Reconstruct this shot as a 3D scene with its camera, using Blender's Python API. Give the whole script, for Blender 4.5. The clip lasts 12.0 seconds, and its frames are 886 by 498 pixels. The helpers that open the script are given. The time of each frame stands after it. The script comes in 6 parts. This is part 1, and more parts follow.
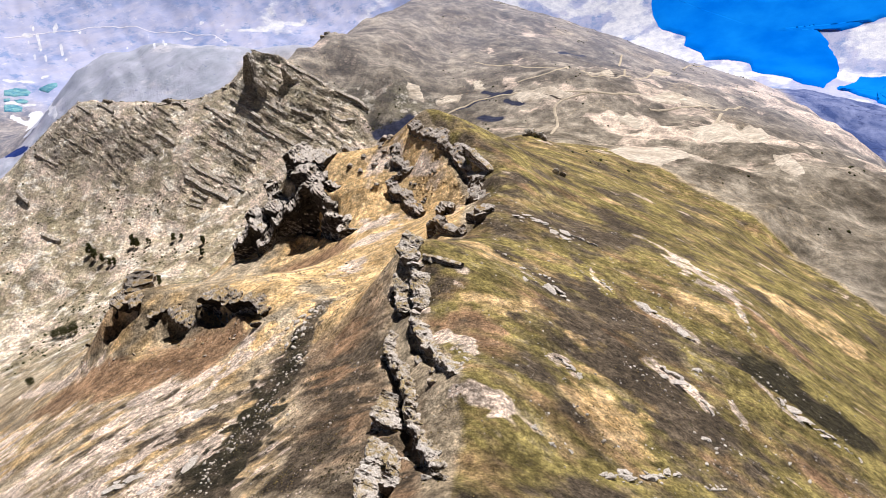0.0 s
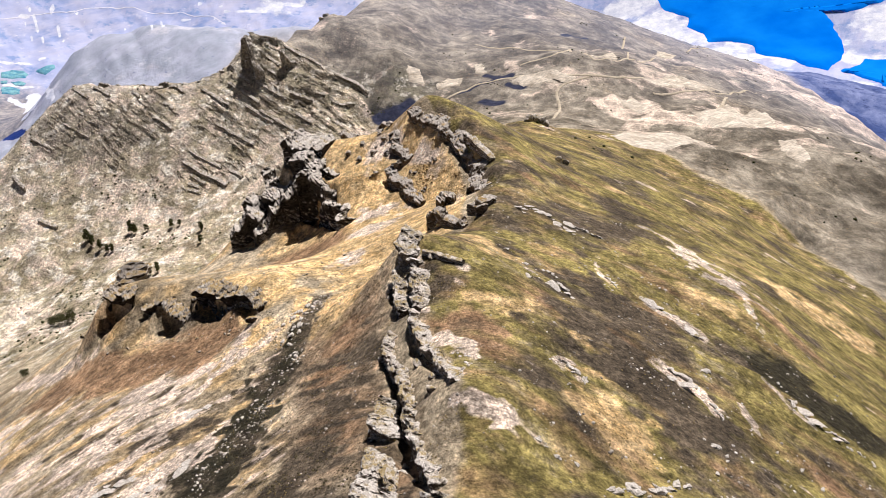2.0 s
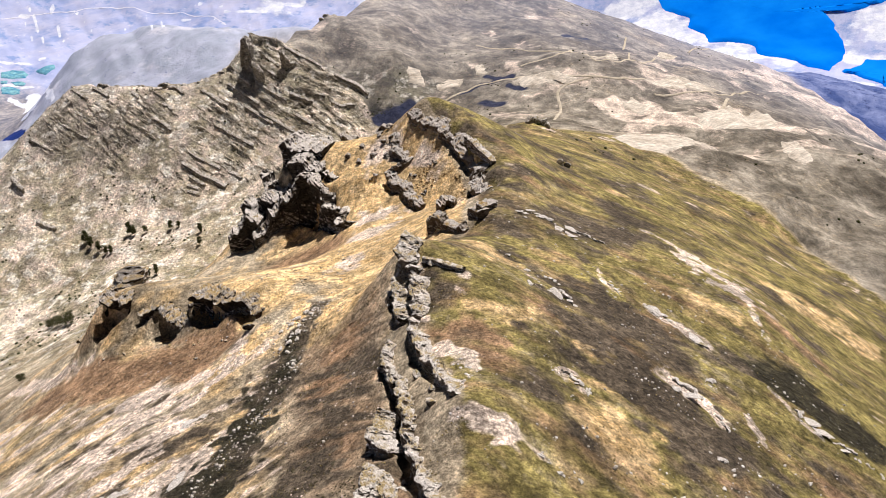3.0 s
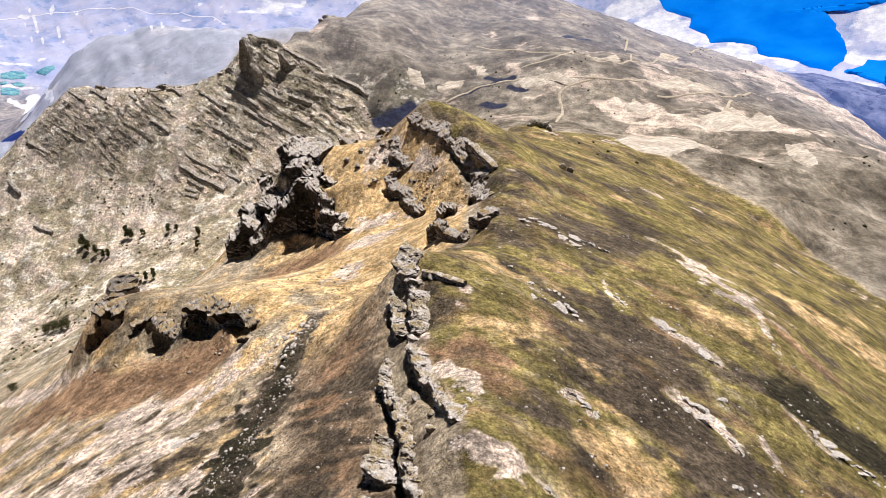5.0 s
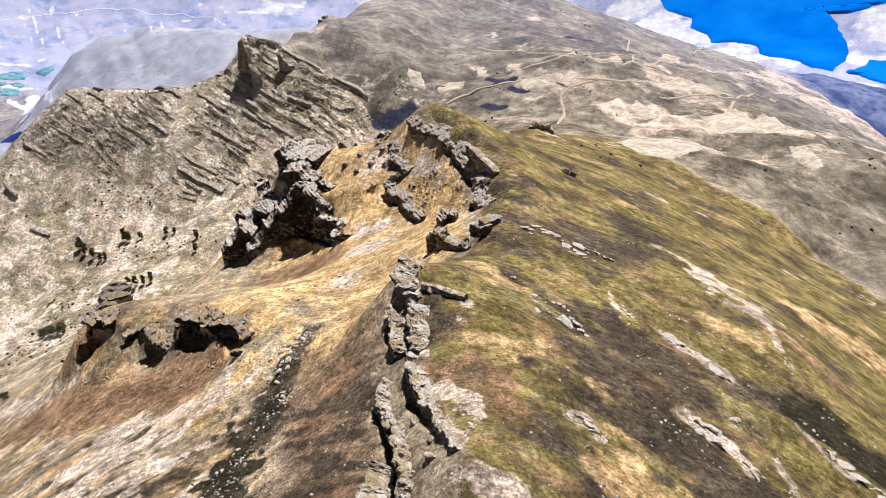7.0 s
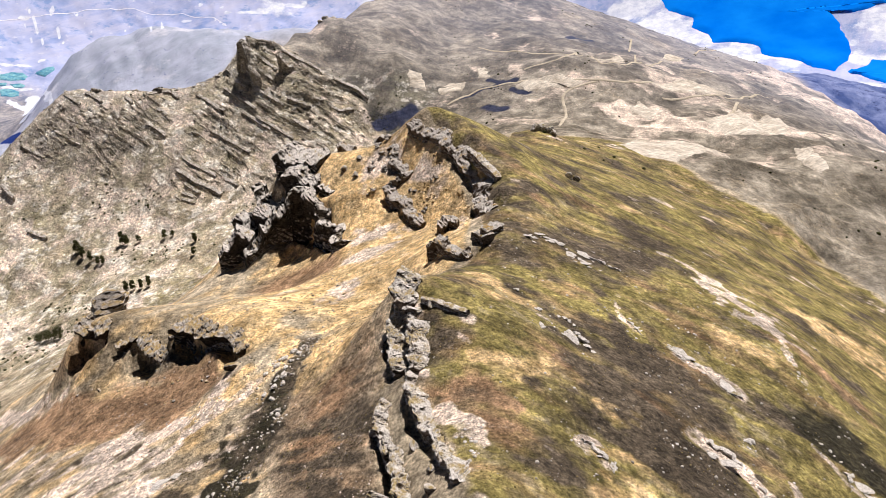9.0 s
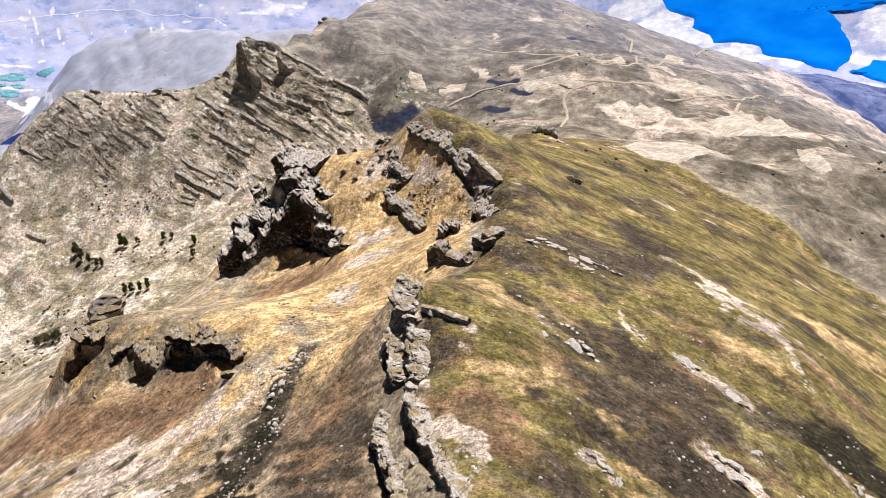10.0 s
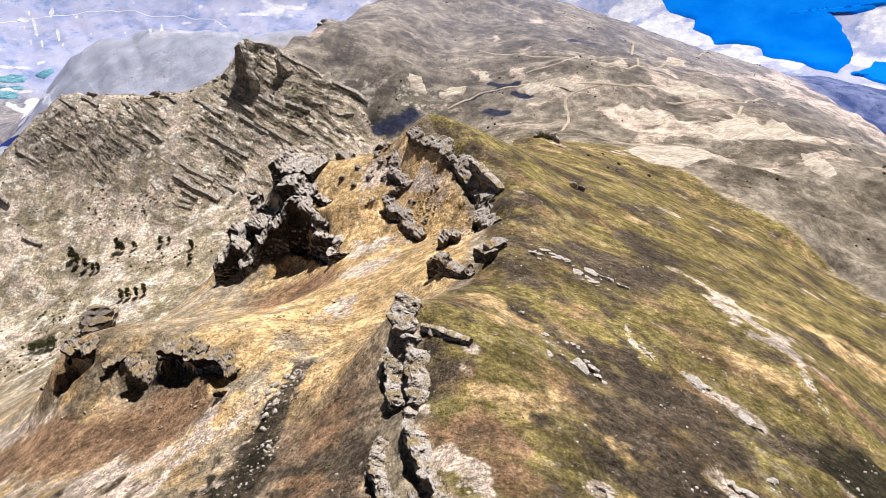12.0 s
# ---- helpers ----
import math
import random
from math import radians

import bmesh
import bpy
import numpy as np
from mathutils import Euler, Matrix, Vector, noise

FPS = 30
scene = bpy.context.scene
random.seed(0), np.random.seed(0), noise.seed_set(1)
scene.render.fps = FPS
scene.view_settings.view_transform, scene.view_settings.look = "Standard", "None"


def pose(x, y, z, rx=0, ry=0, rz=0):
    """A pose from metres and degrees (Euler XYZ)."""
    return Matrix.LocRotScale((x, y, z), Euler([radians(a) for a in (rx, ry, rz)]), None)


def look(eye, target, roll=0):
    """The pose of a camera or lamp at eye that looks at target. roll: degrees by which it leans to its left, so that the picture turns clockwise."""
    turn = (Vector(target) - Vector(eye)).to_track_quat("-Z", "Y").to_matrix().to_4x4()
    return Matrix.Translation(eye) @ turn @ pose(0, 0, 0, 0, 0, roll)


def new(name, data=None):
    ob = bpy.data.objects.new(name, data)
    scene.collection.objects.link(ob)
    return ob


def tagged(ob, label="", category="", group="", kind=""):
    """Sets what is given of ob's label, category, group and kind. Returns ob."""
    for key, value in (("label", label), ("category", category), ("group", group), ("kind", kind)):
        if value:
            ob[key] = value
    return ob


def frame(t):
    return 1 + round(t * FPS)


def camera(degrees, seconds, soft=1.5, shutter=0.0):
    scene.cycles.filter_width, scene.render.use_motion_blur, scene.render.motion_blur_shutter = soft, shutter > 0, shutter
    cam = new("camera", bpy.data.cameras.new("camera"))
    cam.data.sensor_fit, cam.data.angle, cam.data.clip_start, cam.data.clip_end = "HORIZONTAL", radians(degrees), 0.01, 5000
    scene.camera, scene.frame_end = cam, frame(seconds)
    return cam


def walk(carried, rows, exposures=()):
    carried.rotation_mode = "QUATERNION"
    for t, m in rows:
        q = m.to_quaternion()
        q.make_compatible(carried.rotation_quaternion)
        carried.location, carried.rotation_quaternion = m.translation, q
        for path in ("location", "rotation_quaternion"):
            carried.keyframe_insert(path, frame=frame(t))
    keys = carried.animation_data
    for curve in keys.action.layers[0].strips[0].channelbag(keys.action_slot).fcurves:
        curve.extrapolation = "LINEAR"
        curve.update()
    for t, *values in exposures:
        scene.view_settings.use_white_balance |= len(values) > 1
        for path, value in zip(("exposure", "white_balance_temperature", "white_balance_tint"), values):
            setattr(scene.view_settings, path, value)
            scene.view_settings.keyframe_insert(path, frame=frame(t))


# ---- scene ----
cam = camera(66.0, 12.0, soft=0.65)
# seconds, eye (x, y, z), yaw, pitch, lean
ROWS = [
    (0.0, 0.00, 0.00, 100.00, -0.260, -25.784, -0.060),
    (0.5, 0.06, 1.90, 100.06, -0.241, -26.171, -0.073),
    (1.0, 0.09, 3.88, 100.16, -0.233, -27.221, -0.078),
    (1.5, 0.12, 5.92, 100.26, -0.218, -27.237, -0.099),
    (2.0, 0.14, 7.96, 100.35, -0.204, -27.234, -0.076),
    (2.5, 0.16, 9.94, 100.42, -0.189, -27.247, -0.083),
    (3.0, 0.17, 11.96, 100.48, -0.173, -27.233, -0.091),
    (5.0, 0.23, 20.03, 100.28, -0.120, -27.221, -0.059),
    (5.5, 0.27, 22.06, 100.16, -0.120, -27.202, -0.064),
    (6.0, 0.31, 24.07, 100.00, -0.099, -27.180, -0.049),
    (6.5, 0.34, 26.04, 99.84, -0.087, -27.208, -0.037),
    (7.0, 0.37, 28.05, 99.73, -0.060, -27.212, -0.013),
    (9.0, 0.43, 35.92, 99.45, 0.027, -27.233, 0.067),
    (9.5, 0.44, 37.85, 99.40, 0.055, -27.218, 0.092),
    (10.0, 0.41, 39.79, 99.34, 0.080, -27.200, 0.107),
    (10.5, 0.39, 41.76, 99.28, 0.090, -27.176, 0.107),
    (11.0, 0.37, 43.76, 99.25, 0.106, -27.134, 0.122),
    (11.5, 0.33, 45.80, 99.28, 0.093, -27.156, 0.083),
    (12.0, 0.27, 47.85, 99.37, 0.077, -27.118, 0.082),
]
walk(cam, [(t, pose(x, y, z, 0, 0, yaw) @ pose(0, 0, 0, 90 + pitch) @ pose(0, 0, 0, 0, 0, -lean)) for t, x, y, z, yaw, pitch, lean in ROWS])

# ---- world, sun, exposure ----
SUN_ELEVATION, SUN_AZIMUTH = 63.0, 20.0  # azimuth: degrees clockwise from +y
world = bpy.data.worlds.new("sky")
scene.world = world
world.use_nodes = True
wn = world.node_tree.nodes
wl = world.node_tree.links
sky_tex = wn.new("ShaderNodeTexSky")
sky_tex.sky_type = "NISHITA"
sky_tex.sun_disc = False
sky_tex.sun_elevation = radians(SUN_ELEVATION)
sky_tex.sun_rotation = radians(SUN_AZIMUTH)
sky_tex.altitude = 3500
sky_tex.air_density = 0.35
sky_tex.dust_density = 0.1
wl.new(sky_tex.outputs[0], wn["Background"].inputs[0])
wn["Background"].inputs[1].default_value = 0.028
sun = new("sun", bpy.data.lights.new("sun", "SUN"))
sun.data.energy = 5.0
sun.data.angle = radians(0.5)
sun.data.color = (1.0, 0.932, 0.905)
sun_way = Vector((math.sin(radians(SUN_AZIMUTH)) * math.cos(radians(SUN_ELEVATION)),
                  math.cos(radians(SUN_AZIMUTH)) * math.cos(radians(SUN_ELEVATION)), math.sin(radians(SUN_ELEVATION))))
sun.matrix_world = look(sun_way * 400, (0, 0, 0))
scene.view_settings.exposure = 0.12


# ---- noise over arrays ----
def lattice(ix, iy, seed):
    n = (ix * 374761393 + iy * 668265263 + seed * 1442695041) & 0xFFFFFFFF
    n = ((n ^ (n >> 13)) * 1274126177) & 0xFFFFFFFF
    return ((n ^ (n >> 16)) & 0xFFFF) / 65535.0


def vnoise(x, y, seed=0):
    """Smooth value noise, -1 to 1, cell size 1."""
    xf, yf = np.floor(x), np.floor(y)
    ix, iy = xf.astype(np.int64), yf.astype(np.int64)
    u, v = x - xf, y - yf
    u, v = u * u * u * (u * (u * 6 - 15) + 10), v * v * v * (v * (v * 6 - 15) + 10)
    a, b = lattice(ix, iy, seed), lattice(ix + 1, iy, seed)
    c, d = lattice(ix, iy + 1, seed), lattice(ix + 1, iy + 1, seed)
    return 2 * ((a * (1 - u) + b * u) * (1 - v) + (c * (1 - u) + d * u) * v) - 1


def fbm(x, y, size, octaves=4, seed=0, gain=0.5):
    total, amp, norm = 0.0, 1.0, 0.0
    ca, sa = math.cos(0.6), math.sin(0.6)
    px, py = x / size, y / size
    for k in range(octaves):
        total = total + amp * vnoise(px, py, seed * 31 + k)
        norm += amp
        amp *= gain
        px, py = 2.03 * (px * ca - py * sa) + 7.1, 2.03 * (px * sa + py * ca) - 3.7
    return total / norm


def step(a, b, v):
    t = np.clip((v - a) / (b - a), 0, 1)
    return t * t * (3 - 2 * t)


# ---- the lie of the land: crests, feet of slopes and valley lines ----
LINES = {
    "crest": [(8, -60, 26), (4, 20, 24), (1, 82, 19), (5, 98, 16), (6, 116, 16), (0, 135, 13), (-5, 160, 10), (-8, 187, 8), (2, 222, -2)],
    "west_foot": [(-40, -60, 0), (-30, 40, 0), (-24, 90, 0), (-21, 118, -5), (-20, 145, -7), (-22, 165, -12), (-20, 185, -9), (-20, 215, -18), (-18, 240, -27)],
    "gully": [(-62, 60, -14), (-58, 100, -18), (-53, 130, -22), (-51, 164, -28), (-42, 190, -27), (-42, 222, -28), (-37, 261, -37)],
    "west_spur": [(-75, 120, -29), (-75, 158, -34), (-72, 186, -36), (-65, 210, -27), (-64, 236, -28), (-90, 236, -38), (-120, 262, -49), (-148, 282, -62)],
    "spur_foot": [(-102, 145, -41), (-112, 204, -56), (-113, 230, -55), (-138, 199, -67), (-171, 275, -93), (-182, 241, -97), (-223, 304, -129)],
    "near_left": [(-150, 60, -60), (-220, 120, -105), (-320, 220, -175)],
    "saddle": [(-34, 318, -44), (-50, 332, -47), (-10, 315, -37), (-27, 350, -38), (-37, 371, -33), (-62, 375, -42), (-88, 424, -46), (-70, 493, -58)],
    "west_drop": [(-75, 320, -72), (-98, 350, -86), (-131, 381, -98), (-122, 420, -100), (-100, 480, -100), (-75, 540, -95)],
    "summit_top": [(15, 338, -7), (7, 366, -2.5), (-5, 388, 1.0), (-10, 396, 1.5), (-16, 408, -8), (-30, 440, -45)],
    "fin_foot": [(-50, 329, -54), (-58, 338, -63), (-68, 347, -69), (-79, 360, -75), (-89, 374, -79), (-108, 385, -83)],
    "summit_east": [(19, 255, -8), (24, 290, -9), (24, 312, -10), (50, 257, -17), (68, 375, -33), (40, 420, -25), (10, 470, -55)],
    "east_near": [(12, 95, 12), (25, 102, 6), (36, 111, 2), (49, 112, -4), (31, 135, 1.5), (35, 181, -3), (22, 207, -4)],
    "east_mid": [(90, 20, -20), (97, 131, -25), (96, 164, -23), (78, 179, -18), (67, 192, -15), (112, 214, -29), (100, 319, -39)],
    "east_low": [(180, 60, -62), (170, 150, -60), (154, 222, -57), (184, 257, -71), (200, 309, -79), (177, 320, -72), (183, 411, -80), (175, 494, -90)],
    "east_foot": [(290, 100, -125), (300, 300, -128), (248, 439, -119), (235, 455, -106), (306, 484, -126), (346, 582, -119)],
    "east_far": [(520, 100, -160), (560, 400, -160), (600, 700, -180)],
    "fields": [(240, 640, -99), (273, 645, -112), (330, 637, -118), (380, 752, -133), (345, 825, -121), (267, 819, -122), (203, 783, -109), (184, 696, -119), (127, 696, -100), (69, 534, -56)],
    "road_bench": [(6, 884, -112), (50, 921, -96), (141, 793, -106), (160, 880, -72), (258, 965, -89), (330, 1050, -120), (430, 1200, -150)],
    "mountain": [(-136, 929, -83), (-60, 923, -73), (54, 1010, -86), (-33, 984, -92), (60, 1180, -75)],
    "mountain_top": [(-195, 960, -55), (-160, 1008, -40), (-120, 1150, -40), (-70, 1420, -52), (-20, 1540, -55), (80, 1600, -85), (156, 1688, -130), (350, 1700, -170)],
    "mountain_back": [(-260, 1100, -170), (-250, 1400, -260), (-200, 1900, -330), (200, 2050, -330), (560, 1950, -330)],
    "notch": [(-95, 850, -128), (-60, 760, -165), (-75, 660, -160), (-20, 800, -140), (-100, 600, -150)],
    "left_face": [(-126, 856, -120), (-178, 853, -88), (-221, 863, -79), (-271, 832, -110), (-280, 752, -159), (-245, 730, -181), (-426, 751, -186), (-475, 786, -158)],
    "left_crest": [(-160, 900, -85), (-196, 892, -72), (-236, 882, -50), (-260, 872, -85), (-336, 852, -102), (-380, 857, -108), (-428, 853, -104), (-455, 846, -106), (-474, 822, -122), (-492, 790, -148), (-540, 760, -190), (-640, 720, -260)],
    "left_back": [(-230, 980, -140), (-340, 960, -240), (-430, 960, -280), (-520, 930, -290), (-640, 860, -330)],
    "left_valley": [(-170, 540, -205), (-286, 589, -222), (-343, 542, -243), (-414, 631, -236), (-388, 664, -228), (-320, 650, -220), (-296, 681, -212), (-520, 560, -290), (-420, 380, -260)],
    "spur_beyond": [(-1150, 1950, -430), (-1115, 2130, -315), (-1060, 2200, -275), (-855, 2250, -252), (-660, 2250, -262), (-420, 2250, -265), (-250, 2250, -330)],
    "spur_front": [(-480, 1300, -420), (-700, 1550, -450), (-950, 1650, -480)],
    "spur_behind": [(-1050, 2600, -560), (-700, 2650, -540), (-300, 2600, -500)],
    "river": [(-900, 900, -480), (-1000, 1500, -540), (-1350, 2000, -590), (-1450, 2450, -605), (-1350, 2700, -600)],
    "far_side": [(-2300, 2500, -330), (-1900, 3100, -360), (-1300, 3500, -380), (-700, 3700, -380), (0, 3600, -420), (800, 3500, -440)],
    "plain": [(-100, 2600, -470), (500, 2500, -470), (1100, 2300, -480), (1500, 2000, -470), (1800, 2600, -470), (1300, 3000, -480)],
    "far_east": [(1700, 1300, -400), (1250, 900, -330), (2200, 1500, -400), (1800, 600, -250)],
    "east_brow": [(661, 1320, -198), (656, 1200, -203), (643, 1080, -205), (635, 960, -210), (637, 800, -220)],
    "east_drop": [(751, 1380, -268), (746, 1260, -273), (733, 1140, -275), (725, 1020, -280), (727, 860, -290)],
    "blue_hill": [(1017, 1900, -324), (1026, 1750, -312), (1033, 1600, -298), (1069, 1400, -292)],
    "rim": [(-4400, 600, 150), (-3600, 2600, 150), (-2200, 4000, 150), (-500, 4500, 150), (1200, 4400, 150), (2600, 3700, 150), (3700, 2400, 150), (4500, 500, 100),
            (4000, -2500, 0), (500, -4500, 0), (-4000, -2500, 0), (-1500, -1200, -300), (1500, -1200, -300)],
}


def along(points, gap):
    """Points every gap metres or so along a line."""
    out = []
    for a, b in zip(points, points[1:]):
        n = max(1, int(math.dist(a[:2], b[:2]) / gap))
        out += [tuple(p + (q - p) * k / n for p, q in zip(a, b)) for k in range(n)]
    return out + [points[-1]]


NODES = []
for name, points in LINES.items():
    dist = min(math.hypot(p[0], p[1]) for p in points)
    NODES += along(points, 25 if dist < 350 else 90 if dist < 1200 else 400)


# ---- rock ledges: name, label, height, depth, way of the edge; the broken face looks to the south-west ----
WALL, TOP, FIN, DOO = "pale grey broken rock scarp along the ridge crest", "grey slab of rock edging the ochre summit", "dark jagged rock pinnacle above the steep drop", "weathered brown rock hoodoo on the dry spur"
LOW = "low white rock ledge breaking through the slope grass"
PEAK = "grey jagged fin of rock on the western skyline"
BEDS = "grey tilted rock bed breaking out of the dry western ridge"
LEDGES = [
    ("rock_ledge", TOP, 3, 3, [(-40, 365), (-34, 367)]),
    ("crag", PEAK, 10, 8, [(-250, 884), (-240, 874), (-230, 858)]),
    ("crag", PEAK, 9, 8, [(-206, 892), (-196, 880), (-186, 862)]),
    ("crag", PEAK, 8, 8, [(-228, 886), (-220, 876), (-214, 864)]),
    ("crag", PEAK, 7, 7, [(-268, 872), (-260, 866), (-252, 854)]),
    ("crag", PEAK, 7, 7, [(-178, 884), (-170, 872), (-160, 862)]),
    ("crag", PEAK, 9, 8, [(-426, 856), (-416, 850), (-404, 845)]),
    ("crag", PEAK, 7, 7, [(-350, 852), (-341, 848), (-332, 843)]),
    ("rock_outcrop", LOW, 0.97, 3.7, [(52, 214), (54, 206), (57, 198)]),
    ("rock_outcrop", LOW, 0.86, 3.1, [(63, 197), (66, 192), (70, 187)]),
    ("rock_outcrop", LOW, 1.08, 4.0, [(73, 187), (77, 182), (82, 176)]),
    ("rock_outcrop", LOW, 0.86, 3.4, [(58, 152), (62, 150), (67, 146)]),
    ("rock_outcrop", LOW, 0.65, 2.4, [(66, 144), (67, 140), (69, 136)]),
    ("rock_outcrop", LOW, 0.76, 2.8, [(92, 165), (96, 157), (101, 147)]),
    ("rock_outcrop", LOW, 0.70, 2.4, [(104, 149), (108, 146), (114, 140)]),
    ("rock_outcrop", LOW, 0.65, 2.4, [(28, 140), (31, 137), (34, 133)]),
    ("rock_outcrop", LOW, 0.86, 3.4, [(33, 189), (36, 185), (40, 181)]),
    ("rock_outcrop", LOW, 0.76, 2.8, [(106, 212), (108, 200), (110, 190)]),
    ("rock_outcrop", LOW, 0.86, 3.1, [(52, 258), (57, 252), (64, 247)]),
    ("rock_outcrop", LOW, 0.49, 1.8, [(19, 107), (22, 104), (26, 101.5)]),
    ("rock_outcrop", LOW, 0.65, 2.3, [(33, 98), (39, 100), (47, 104)]),
]
